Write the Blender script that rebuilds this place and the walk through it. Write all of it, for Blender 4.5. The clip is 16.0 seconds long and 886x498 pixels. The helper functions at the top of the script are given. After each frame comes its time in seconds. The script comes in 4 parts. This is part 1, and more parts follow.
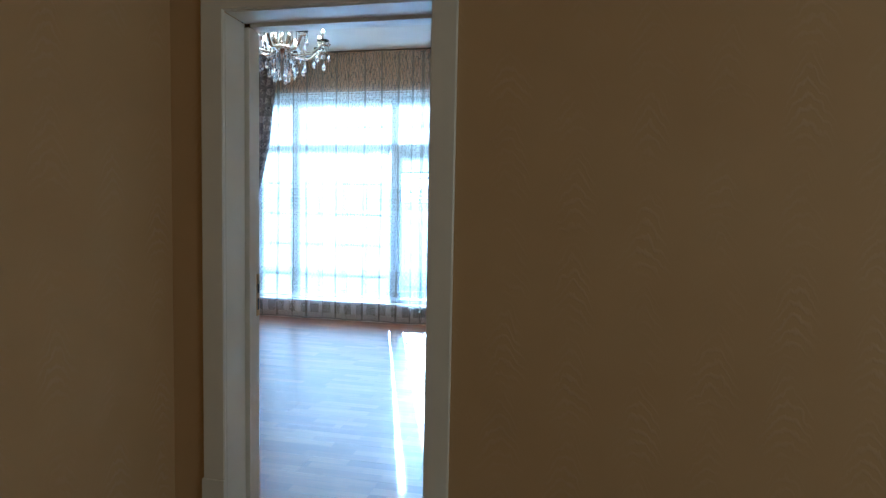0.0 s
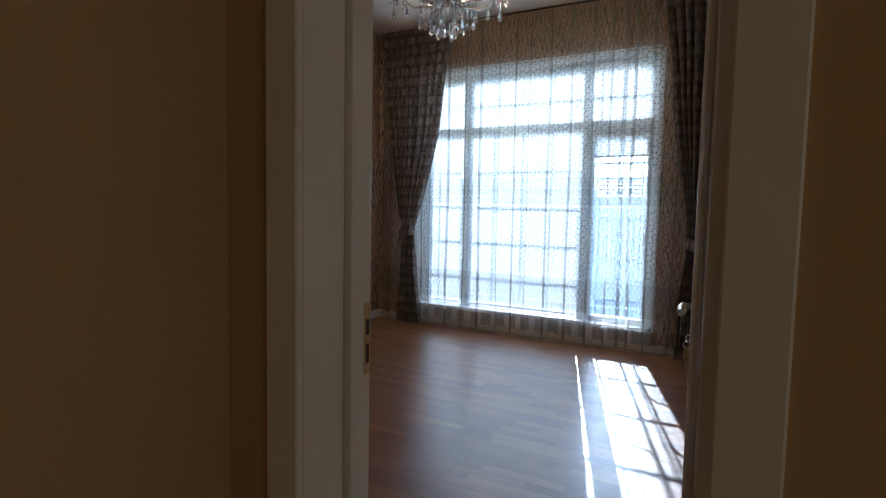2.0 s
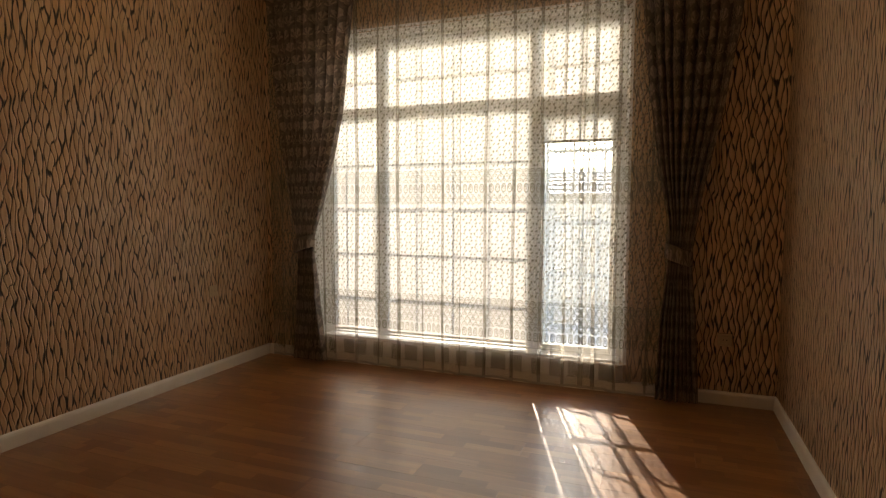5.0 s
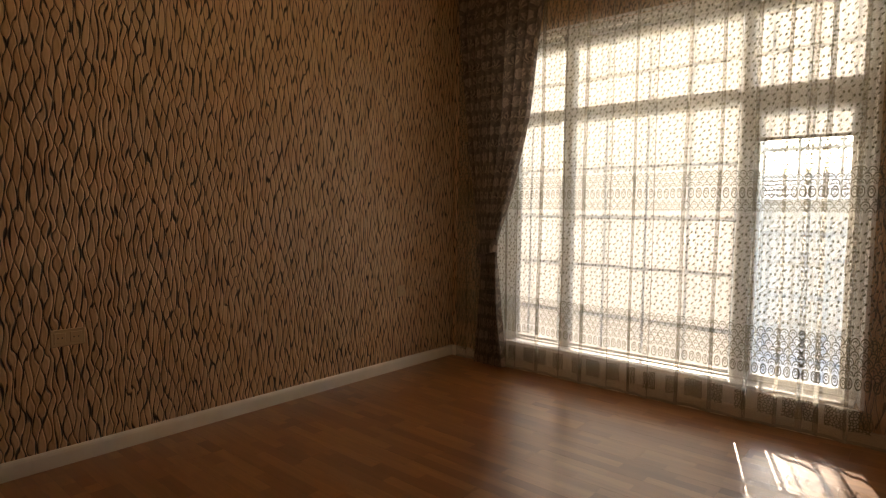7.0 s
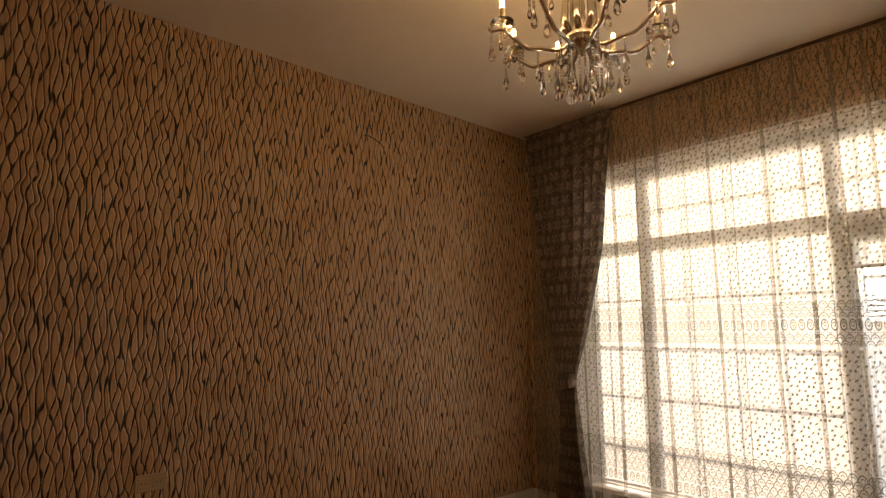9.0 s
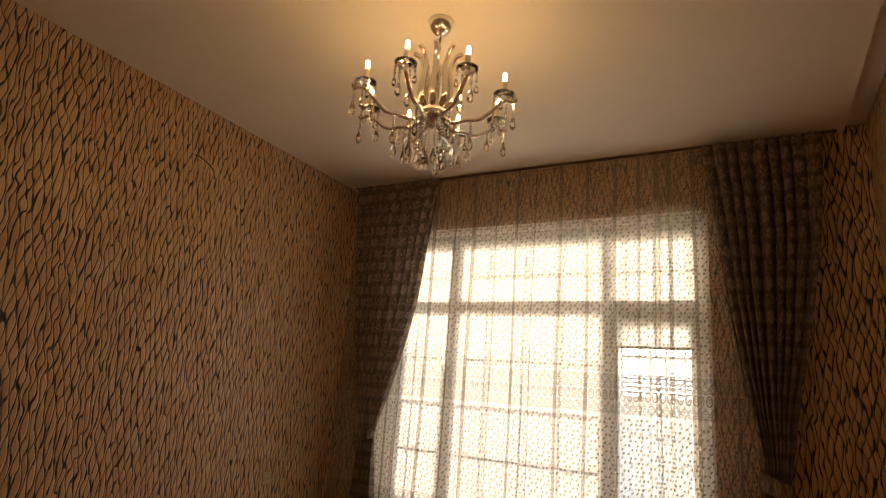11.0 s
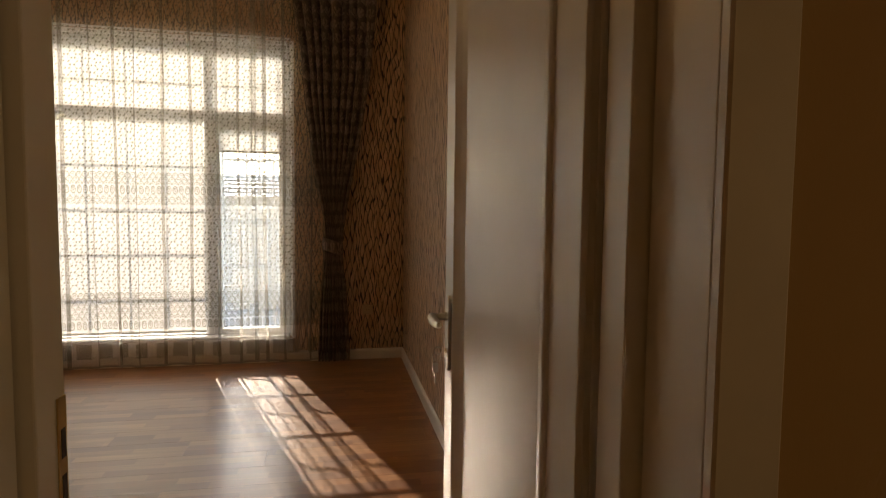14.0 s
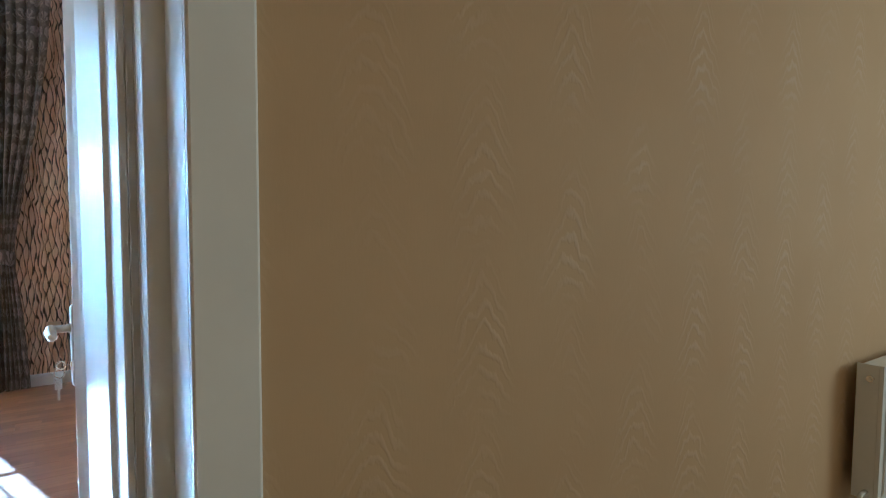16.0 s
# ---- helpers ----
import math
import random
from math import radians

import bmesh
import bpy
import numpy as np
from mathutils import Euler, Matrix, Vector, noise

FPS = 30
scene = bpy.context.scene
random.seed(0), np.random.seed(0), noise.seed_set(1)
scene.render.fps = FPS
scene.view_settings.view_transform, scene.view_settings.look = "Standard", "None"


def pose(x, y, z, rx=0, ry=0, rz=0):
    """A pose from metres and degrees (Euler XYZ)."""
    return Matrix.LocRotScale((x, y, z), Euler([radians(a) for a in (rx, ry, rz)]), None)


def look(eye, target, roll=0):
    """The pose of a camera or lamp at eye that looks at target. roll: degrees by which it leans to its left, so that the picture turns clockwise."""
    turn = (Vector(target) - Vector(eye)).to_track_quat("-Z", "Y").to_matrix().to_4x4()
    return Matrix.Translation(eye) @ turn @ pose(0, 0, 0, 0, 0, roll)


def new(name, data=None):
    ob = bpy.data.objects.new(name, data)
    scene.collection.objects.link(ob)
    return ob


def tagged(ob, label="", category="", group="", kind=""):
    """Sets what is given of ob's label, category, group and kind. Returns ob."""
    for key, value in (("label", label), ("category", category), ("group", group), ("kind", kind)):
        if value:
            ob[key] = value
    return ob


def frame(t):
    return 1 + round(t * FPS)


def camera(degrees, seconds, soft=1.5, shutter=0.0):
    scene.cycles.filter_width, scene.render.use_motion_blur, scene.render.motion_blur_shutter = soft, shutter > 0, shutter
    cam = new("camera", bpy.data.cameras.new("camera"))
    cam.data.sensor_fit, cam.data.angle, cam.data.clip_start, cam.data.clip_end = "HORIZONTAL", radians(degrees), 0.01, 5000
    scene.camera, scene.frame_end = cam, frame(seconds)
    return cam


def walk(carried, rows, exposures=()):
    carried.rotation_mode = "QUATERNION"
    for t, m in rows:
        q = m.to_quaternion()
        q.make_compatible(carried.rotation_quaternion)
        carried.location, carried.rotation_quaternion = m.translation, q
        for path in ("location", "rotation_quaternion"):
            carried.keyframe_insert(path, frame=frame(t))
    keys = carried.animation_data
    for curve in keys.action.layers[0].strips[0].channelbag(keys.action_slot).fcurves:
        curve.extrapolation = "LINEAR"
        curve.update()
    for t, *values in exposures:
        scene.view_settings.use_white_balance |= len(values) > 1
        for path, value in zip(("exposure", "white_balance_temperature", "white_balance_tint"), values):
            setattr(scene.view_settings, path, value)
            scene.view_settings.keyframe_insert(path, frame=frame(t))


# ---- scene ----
# ---- camera ----
cam = camera(75.93, 16.0, soft=1.2)
PATH = [
    (0, pose(0.3704, 0.0051, 1.3139, 86.254, -1.157, 11.848)),
    (0.5, pose(0.3351, 0.2857, 1.2824, 85.919, -1.390, 17.806)),
    (1, pose(0.2545, 0.5563, 1.2717, 86.083, -1.073, 22.632)),
    (1.5, pose(0.1114, 0.8393, 1.2758, 86.101, -0.963, 26.725)),
    (2, pose(-0.0526, 1.1132, 1.2712, 85.708, -1.114, 29.854)),
    (2.5, pose(-0.2406, 1.3743, 1.2718, 86.298, 0.116, 27.309)),
    (3, pose(-0.3869, 1.6379, 1.2603, 85.819, 0.311, 24.718)),
    (3.5, pose(-0.4948, 1.8589, 1.2639, 85.846, 0.140, 21.984)),
    (3.7, pose(-0.5336, 1.9432, 1.2669, 85.794, 0.058, 20.569)),
    (5.8, pose(-0.7122, 2.3461, 1.3047, 85.658, -0.697, 22.668)),
    (6, pose(-0.7154, 2.3594, 1.3081, 85.640, -0.947, 25.607)),
    (6.5, pose(-0.6812, 2.3887, 1.2962, 85.910, -0.858, 33.277)),
    (7, pose(-0.6605, 2.4199, 1.2878, 86.184, -0.728, 40.599)),
    (7.5, pose(-0.6367, 2.4413, 1.2998, 86.132, -0.436, 47.276)),
    (8, pose(-0.6093, 2.4583, 1.3172, 86.398, -0.208, 51.472)),
    (8.5, pose(-0.5978, 2.4623, 1.3547, 90.854, 0.213, 51.098)),
    (9, pose(-0.6167, 2.4391, 1.4007, 98.173, 0.229, 48.589)),
    (9.2, pose(-0.6232, 2.4347, 1.4300, 100.757, 0.282, 47.612)),
    (11.3, pose(-0.6542, 2.2601, 1.3545, 103.633, -4.885, 24.134)),
    (11.5, pose(-0.6592, 2.2335, 1.3422, 101.467, -4.561, 21.519)),
    (12, pose(-0.6287, 2.1249, 1.3165, 96.048, -3.801, 15.637)),
    (12.5, pose(-0.6004, 1.9517, 1.2887, 91.070, -3.150, 9.254)),
    (13, pose(-0.5910, 1.7809, 1.2784, 87.253, -2.653, 3.138)),
    (13.5, pose(-0.5838, 1.5920, 1.2726, 86.608, -1.374, -4.070)),
    (14, pose(-0.5600, 1.4265, 1.2775, 86.271, -0.622, -10.816)),
    (14.5, pose(-0.4710, 1.3383, 1.2778, 86.962, -0.135, -16.773)),
    (15, pose(-0.3757, 1.2765, 1.2736, 86.998, 0.215, -21.824)),
    (15.5, pose(-0.3033, 1.2329, 1.2672, 87.104, 0.009, -27.448)),
    (16, pose(-0.2610, 1.1944, 1.2864, 86.588, -0.329, -34.434)),
]
EXPOSURES = [(0.0, 4.1, 3950, -4), (1.0, 3.65, 4000, -4), (1.9, 3.05, 4650, 3), (2.4, 2.9, 5900, 9), (3.0, 2.8, 7900, 12), (3.7, 2.75, 8600, 13), (7.0, 2.65, 9000, 17),
             (9.2, 2.85, 10200, 22), (11.5, 2.85, 10200, 22), (13.0, 2.7, 9300, 18), (14.4, 2.65, 8600, 15), (15.0, 3.1, 9900, 21), (15.5, 4.15, 5200, 3), (16.0, 5.15, 3700, -6)]
walk(cam, PATH, EXPOSURES)

# ---- light ----
SUN_EL = 25.5
SUN_DIR = Vector((-0.313, 0.95, 0)).normalized() * math.cos(radians(SUN_EL)) + Vector((0, 0, math.sin(radians(SUN_EL))))
sun_data = bpy.data.lights.new("sun", "SUN")
sun_data.energy, sun_data.angle, sun_data.color = 1.0, radians(0.53), (1.0, 0.965, 0.905)
sun = new("sun", sun_data)
sun.matrix_world = look(SUN_DIR * 40, (0, 0, 0))
sky_world = bpy.data.worlds.new("sky")
scene.world = sky_world
sky_world.use_nodes = True
wn = sky_world.node_tree.nodes
sky = wn.new("ShaderNodeTexSky")
sky.sky_type, sky.sun_disc = "NISHITA", False
sky.dust_density = 0.4
sky.sun_elevation, sky.sun_rotation = radians(SUN_EL), math.atan2(SUN_DIR.x, SUN_DIR.y)
sky_world.node_tree.links.new(sky.outputs[0], wn["Background"].inputs[0])
wn["Background"].inputs[1].default_value = 0.15

# ---- plan, in metres ----
XL, XR = -3.885, 0.03          # room, side walls
WY, RY, DY = 6.33, 2.26, 2.04  # window wall, room face and hall face of the door wall
ZC = 3.13
FY0, FY1 = 6.455, 6.525        # window frame
WX0, WX1, WZ0, WZ1 = -3.33, -0.93, 0.20, 2.66   # window opening
SPLAY, SPLAY_E = 0.13, 0.025                    # the west and east reveals open this far to the room
GAP1, GAP2 = -2.872, -1.60                       # between the blinds
JX0, JX1, JZ = -0.938, -0.11, 2.07              # door opening
HX0, HX1, HY0 = -1.18, 4.2, -2.6                # hall

# ---- mesh helpers ----
def box(bm, lo, hi, bevel=0.0):
    r = bmesh.ops.create_cube(bm, size=1.0)
    s = [hi[i] - lo[i] for i in range(3)]
    c = [(hi[i] + lo[i]) / 2 for i in range(3)]
    for v in r["verts"]:
        v.co = Vector((c[i] + v.co[i] * s[i] for i in range(3)))
    if bevel:
        es = list({e for v in r["verts"] for e in v.link_edges})
        bmesh.ops.bevel(bm, geom=es, offset=bevel, segments=2, affect="EDGES", profile=0.5)


def tube(bm, pts, radius, seg=10, cap=True):
    pts = [Vector(p) for p in pts]
    rr = radius if isinstance(radius, (list, tuple)) else [radius] * len(pts)
    rings, side = [], None
    for i, p in enumerate(pts):
        d = (pts[min(i + 1, len(pts) - 1)] - pts[max(i - 1, 0)]).normalized()
        if side is None:
            side = d.orthogonal().normalized()
        side = (side - d * side.dot(d))
        side = side.normalized() if side.length > 1e-6 else d.orthogonal().normalized()
        up = d.cross(side)
        rings.append([bm.verts.new(p + (side * math.cos(a) + up * math.sin(a)) * rr[i]) for a in (2 * math.pi * k / seg for k in range(seg))])
    for a, b in zip(rings, rings[1:]):
        for k in range(seg):
            bm.faces.new((a[k], a[(k + 1) % seg], b[(k + 1) % seg], b[k])).smooth = True
    if cap:
        bm.faces.new(rings[0][::-1])
        bm.faces.new(rings[-1])


def lathe(bm, profile, centre=(0, 0, 0), seg=20):
    c = Vector(centre)
    rings = []
    for r, z in profile:
        rings.append([bm.verts.new(c + Vector((r * math.cos(2 * math.pi * k / seg), r * math.sin(2 * math.pi * k / seg), z))) for k in range(seg)])
    for a, b in zip(rings, rings[1:]):
        for k in range(seg):
            bm.faces.new((a[k], a[(k + 1) % seg], b[(k + 1) % seg], b[k])).smooth = True
    bm.faces.new(rings[0][::-1])
    bm.faces.new(rings[-1])


def extrude_profile(bm, prof, axis, a, b):
    """A closed profile of (u, w) pairs drawn out along x or y from a to b; w is up."""
    def at(u, w, s):
        return (s, u, w) if axis == "x" else (u, s, w)
    A = [bm.verts.new(at(u, w, a)) for u, w in prof]
    B = [bm.verts.new(at(u, w, b)) for u, w in prof]
    n = len(prof)
    for k in range(n):
        bm.faces.new((A[k], A[(k + 1) % n], B[(k + 1) % n], B[k]))
    bm.faces.new(A[::-1])
    bm.faces.new(B)


def mesh_of(name, bm, material):
    bmesh.ops.recalc_face_normals(bm, faces=bm.faces)
    me = bpy.data.meshes.new(name)
    bm.to_mesh(me)
    bm.free()
    me.materials.append(material)
    return me


def part(name, bm, material, parent=None, label=""):
    ob = new(name, mesh_of(name, bm, material))
    ob.parent = parent
    if label:
        ob["label"] = label
    return ob


def thing(name, label, category, group="", kind="", place=None):
    ob = new(name)
    if place is not None:
        ob.matrix_basis = place
    return tagged(ob, label, category, group, kind)


def solid(name, material, lo, hi, bevel=0.0, parent=None, label=""):
    bm = bmesh.new()
    box(bm, lo, hi, bevel)
    return part(name, bm, material, parent, label)


# ---- materials ----
class Nodes:
    def __init__(self, name):
        self.mat = bpy.data.materials.new(name)
        self.mat.use_nodes = True
        self.t = self.mat.node_tree
        self.bsdf = self.t.nodes["Principled BSDF"]
        self.out = self.t.nodes["Material Output"]

    def n(self, kind, **kw):
        nd = self.t.nodes.new("ShaderNode" + kind)
        return nd

    def link(self, a, b):
        self.t.links.new(a, b)

    def put(self, sock, v):
        if hasattr(v, "is_output"):
            self.link(v, sock)
        else:
            sock.default_value = v

    def m(self, op, a, b=0.0, c=0.0):
        nd = self.n("Math")
        nd.operation = op
        for s, v in zip(nd.inputs, (a, b, c)):
            self.put(s, v)
        return nd.outputs[0]

    def coords(self, which="Object"):
        return self.n("TexCoord").outputs[which]

    def mapped(self, vec, scale=(1, 1, 1), loc=(0, 0, 0)):
        nd = self.n("Mapping")
        self.link(vec, nd.inputs[0])
        nd.inputs[1].default_value, nd.inputs[3].default_value = loc, scale
        return nd.outputs[0]

    def noise(self, vec, scale, detail=3.0, rough=0.55, distortion=0.0):
        nd = self.n("TexNoise")
        self.link(vec, nd.inputs["Vector"])
        nd.inputs["Scale"].default_value, nd.inputs["Detail"].default_value = scale, detail
        nd.inputs["Roughness"].default_value, nd.inputs["Distortion"].default_value = rough, distortion
        return nd.outputs[0]

    def ramp(self, f, stops):
        nd = self.n("ValToRGB")
        self.link(f, nd.inputs[0])
        el = nd.color_ramp.elements
        while len(el) < len(stops):
            el.new(0.5)
        for e, (p, c) in zip(el, stops):
            e.position = p
            e.color = (*c, 1) if len(c) == 3 else c
        return nd.outputs[0]

    def mix(self, f, a, b, blend="MIX"):
        nd = self.n("Mix")
        nd.data_type, nd.blend_type = "RGBA", blend
        self.put(nd.inputs[0], f)
        for s, v in ((nd.inputs[6], a), (nd.inputs[7], b)):
            self.put(s, (*v, 1) if isinstance(v, tuple) and len(v) == 3 else v)
        return nd.outputs[2]

    def bump(self, h, strength=0.3, dist=0.01):
        nd = self.n("Bump")
        nd.inputs["Strength"].default_value, nd.inputs["Distance"].default_value = strength, dist
        self.link(h, nd.inputs["Height"])
        self.link(nd.outputs[0], self.bsdf.inputs["Normal"])
        return nd.outputs[0]

    def base(self, col, rough=0.5, metal=0.0):
        self.put(self.bsdf.inputs["Base Color"], (*col, 1) if isinstance(col, tuple) and len(col) == 3 else col)
        self.put(self.bsdf.inputs["Roughness"], rough)
        self.bsdf.inputs["Metallic"].default_value = metal
        return self


def painted(name, col, rough=0.45, vary=0.06, scale=3.0, bump=0.04):
    k = Nodes(name)
    v = k.coords()
    f = k.noise(v, scale, 4)
    lo = tuple(c * (1 - vary) for c in col)
    hi = tuple(min(1, c * (1 + vary)) for c in col)
    k.base(k.ramp(f, [(0.3, lo), (0.7, hi)]), k.m("ADD", k.m("MULTIPLY", k.noise(v, 14, 2), 0.15), rough - 0.07))
    if bump:
        k.bump(k.noise(v, 160, 2), bump, 0.002)
    return k.mat


def metal(name, col, rough=0.2):
    k = Nodes(name)
    k.base(col, k.m("ADD", k.m("MULTIPLY", k.noise(k.coords(), 40, 3), 0.2), rough - 0.1), 1.0)
    return k.mat


def room_wallpaper():
    k = Nodes("relief_wallpaper")
    o = k.coords()
    sep = k.n("SeparateXYZ")
    k.link(o, sep.inputs[0])
    along = k.m("ADD", sep.outputs[0], sep.outputs[1])
    z = sep.outputs[2]
    cmb = k.n("CombineXYZ")
    k.link(along, cmb.inputs[0]), k.link(z, cmb.inputs[1])
    flat = cmb.outputs[0]
    warp = k.m("ADD", k.m("MULTIPLY", k.m("SUBTRACT", k.noise(k.mapped(flat, (3.0, 2.5, 1)), 1.0, 2), 0.5), 1.0),
               k.m("MULTIPLY", k.m("SUBTRACT", k.noise(k.mapped(flat, (22, 6, 1), (2, 4, 0)), 1.0, 1), 0.5), 0.5))
    rise = k.m("ADD", z, k.m("MULTIPLY", k.m("SUBTRACT", k.noise(k.mapped(flat, (9, 2.2, 1), (5, 1, 0)), 1.0, 1), 0.5), 0.34))

    def strokes(pitch, tall, seed, swing, blend):
        """Distance to upright strokes that swing against their neighbours, meeting round lens-shaped petals."""
        u = k.m("ADD", k.m("MULTIPLY", along, 1 / pitch), warp)
        cell = k.m("FLOOR", u)
        best = None
        for off in (-1.0, 0.0, 1.0, 2.0):
            n = k.m("ADD", cell, off)
            w1 = k.n("TexWhiteNoise")
            w1.noise_dimensions = "1D"
            k.link(k.m("ADD", n, seed), w1.inputs["W"])
            sc = k.n("SeparateColor")
            k.link(w1.outputs["Color"], sc.inputs[0])
            ph = k.m("ADD", k.m("MULTIPLY", rise, 6.2832 / tall), k.m("ADD", k.m("MULTIPLY", n, 3.1416), k.m("MULTIPLY", sc.outputs[0], 2.6)))
            amp = k.m("ADD", swing, k.m("MULTIPLY", sc.outputs[1], 0.2))
            d = k.m("ABSOLUTE", k.m("SUBTRACT", k.m("SUBTRACT", u, n), k.m("MULTIPLY", k.m("SINE", ph), amp)))
            best = d if best is None else k.m("SMOOTH_MIN", best, d, blend)
        return best
    dist = strokes(0.0215, 0.18, 0.0, 0.28, 0.20)
    pos = k.m("MAXIMUM", 0.0, k.m("ADD", dist, 0.01))
    # a thin drawn line everywhere, and black wedges where the brush pressed
    press = k.ramp(k.noise(k.mapped(flat, (48, 10, 1), (3, 7, 0)), 1.0, 1.5), [(0.44, (0, 0, 0)), (0.68, (1, 1, 1))])
    faint = k.ramp(k.noise(k.mapped(flat, (22, 7, 1), (8, 2, 0)), 1.0, 1.5), [(0.30, (0.5, 0.5, 0.5)), (0.56, (1, 1, 1))])
    thin = k.m("SUBTRACT", 1.0, k.m("MULTIPLY", faint, k.m("SUBTRACT", 1.0, k.m("POWER", k.m("MINIMUM", 1.0, k.m("DIVIDE", pos, 0.135)), 2.0))))
    wedge = k.m("POWER", k.m("MINIMUM", 1.0, k.m("DIVIDE", pos, k.m("ADD", 0.02, k.m("MULTIPLY", press, 0.42)))), 3.0)
    line = k.m("MINIMUM", thin, wedge)
    tone = k.noise(k.mapped(flat, (16, 5, 1), (1, 9, 0)), 1.0, 2)
    tan = k.mix(k.ramp(tone, [(0.35, (0, 0, 0)), (0.65, (1, 1, 1))]), (0.65, 0.40, 0.225), (0.82, 0.585, 0.38))
    tan = k.mix(k.m("MULTIPLY", k.noise(k.mapped(flat, (90, 12, 1)), 1.0, 3), 0.5), tan, (0.40, 0.25, 0.14))
    k.base(k.mix(line, (0.012, 0.005, 0.003), tan), k.m("SUBTRACT", 0.52, k.m("MULTIPLY", line, 0.14)))
    k.bsdf.inputs["Specular IOR Level"].default_value = 0.75
    body = k.m("MINIMUM", 1.0, k.m("MULTIPLY", pos, 2.6))
    h = k.m("ADD", k.m("ADD", line, body), k.m("MULTIPLY", k.noise(k.mapped(flat, (120, 30, 1)), 1.0, 2), 0.15))
    k.bump(h, 0.75, 0.006)
    return k.mat


def hall_wallpaper():
    k = Nodes("embossed_hall_wallpaper")
    o = k.coords()
    sep = k.n("SeparateXYZ")
    k.link(o, sep.inputs[0])
    a = k.m("ADD", sep.outputs[0], sep.outputs[1])
    z = sep.outputs[2]
    wob = k.m("SUBTRACT", k.noise(k.mapped(o, (7, 7, 5)), 1.0, 2), 0.5)
    col = k.m("ADD", k.m("DIVIDE", k.m("SUBTRACT", a, 0.053 + 2.04), 0.238), k.m("MULTIPLY", wob, 0.22))
    fa = k.m("SUBTRACT", k.m("FRACT", col), 0.5)
    stag = k.m("MULTIPLY", k.m("FLOOR", col), 0.37)
    fz = k.m("FRACT", k.m("ADD", k.m("DIVIDE", z, 0.335), stag))
    # drooping fronds: short arches stacked about the column's middle, wider towards their foot
    spread = k.m("ADD", 0.17, k.m("MULTIPLY", k.m("SUBTRACT", 1.0, fz), 0.22))
    q = k.m("DIVIDE", fa, spread)
    arch = k.m("ADD", k.m("MULTIPLY", fz, 7.5), k.m("MULTIPLY", k.m("SQRT", k.m("ADD", k.m("MULTIPLY", q, q), 0.4)), 3.2))
    jit = k.noise(k.mapped(o, (30, 30, 14)), 1.0, 3)
    st = k.m("SINE", k.m("MULTIPLY", k.m("ADD", arch, k.m("MULTIPLY", jit, 1.7)), 6.283))
    inside = k.m("MAXIMUM", 0.0, k.m("SUBTRACT", 1.0, k.m("MULTIPLY", k.m("MULTIPLY", q, q), 0.75)))
    fade = k.m("MULTIPLY", inside, k.m("POWER", k.m("SINE", k.m("MULTIPLY", fz, 3.1416)), 0.6))
    patch = k.ramp(k.noise(k.mapped(o, (6, 6, 3)), 1.0, 2), [(0.36, (0, 0, 0)), (0.66, (1, 1, 1))])
    relief = k.m("MULTIPLY", k.m("MULTIPLY", k.m("MAXIMUM", st, 0.0), fade), patch)
    fine = k.noise(k.mapped(o, (260, 260, 40)), 1.0, 2)
    basec = k.mix(k.noise(o, 2.2, 4), (0.525, 0.352, 0.168), (0.615, 0.442, 0.232))
    # raised fronds lightened in colour, like grazing light caught on the relief
    k.base(k.mix(k.m("MULTIPLY", relief, 0.18), basec, (0.74, 0.62, 0.44)), k.m("SUBTRACT", 0.75, k.m("MULTIPLY", relief, 0.25)))
    k.bump(k.m("ADD", relief, k.m("MULTIPLY", fine, 0.12)), 0.24, 0.005)
    return k.mat


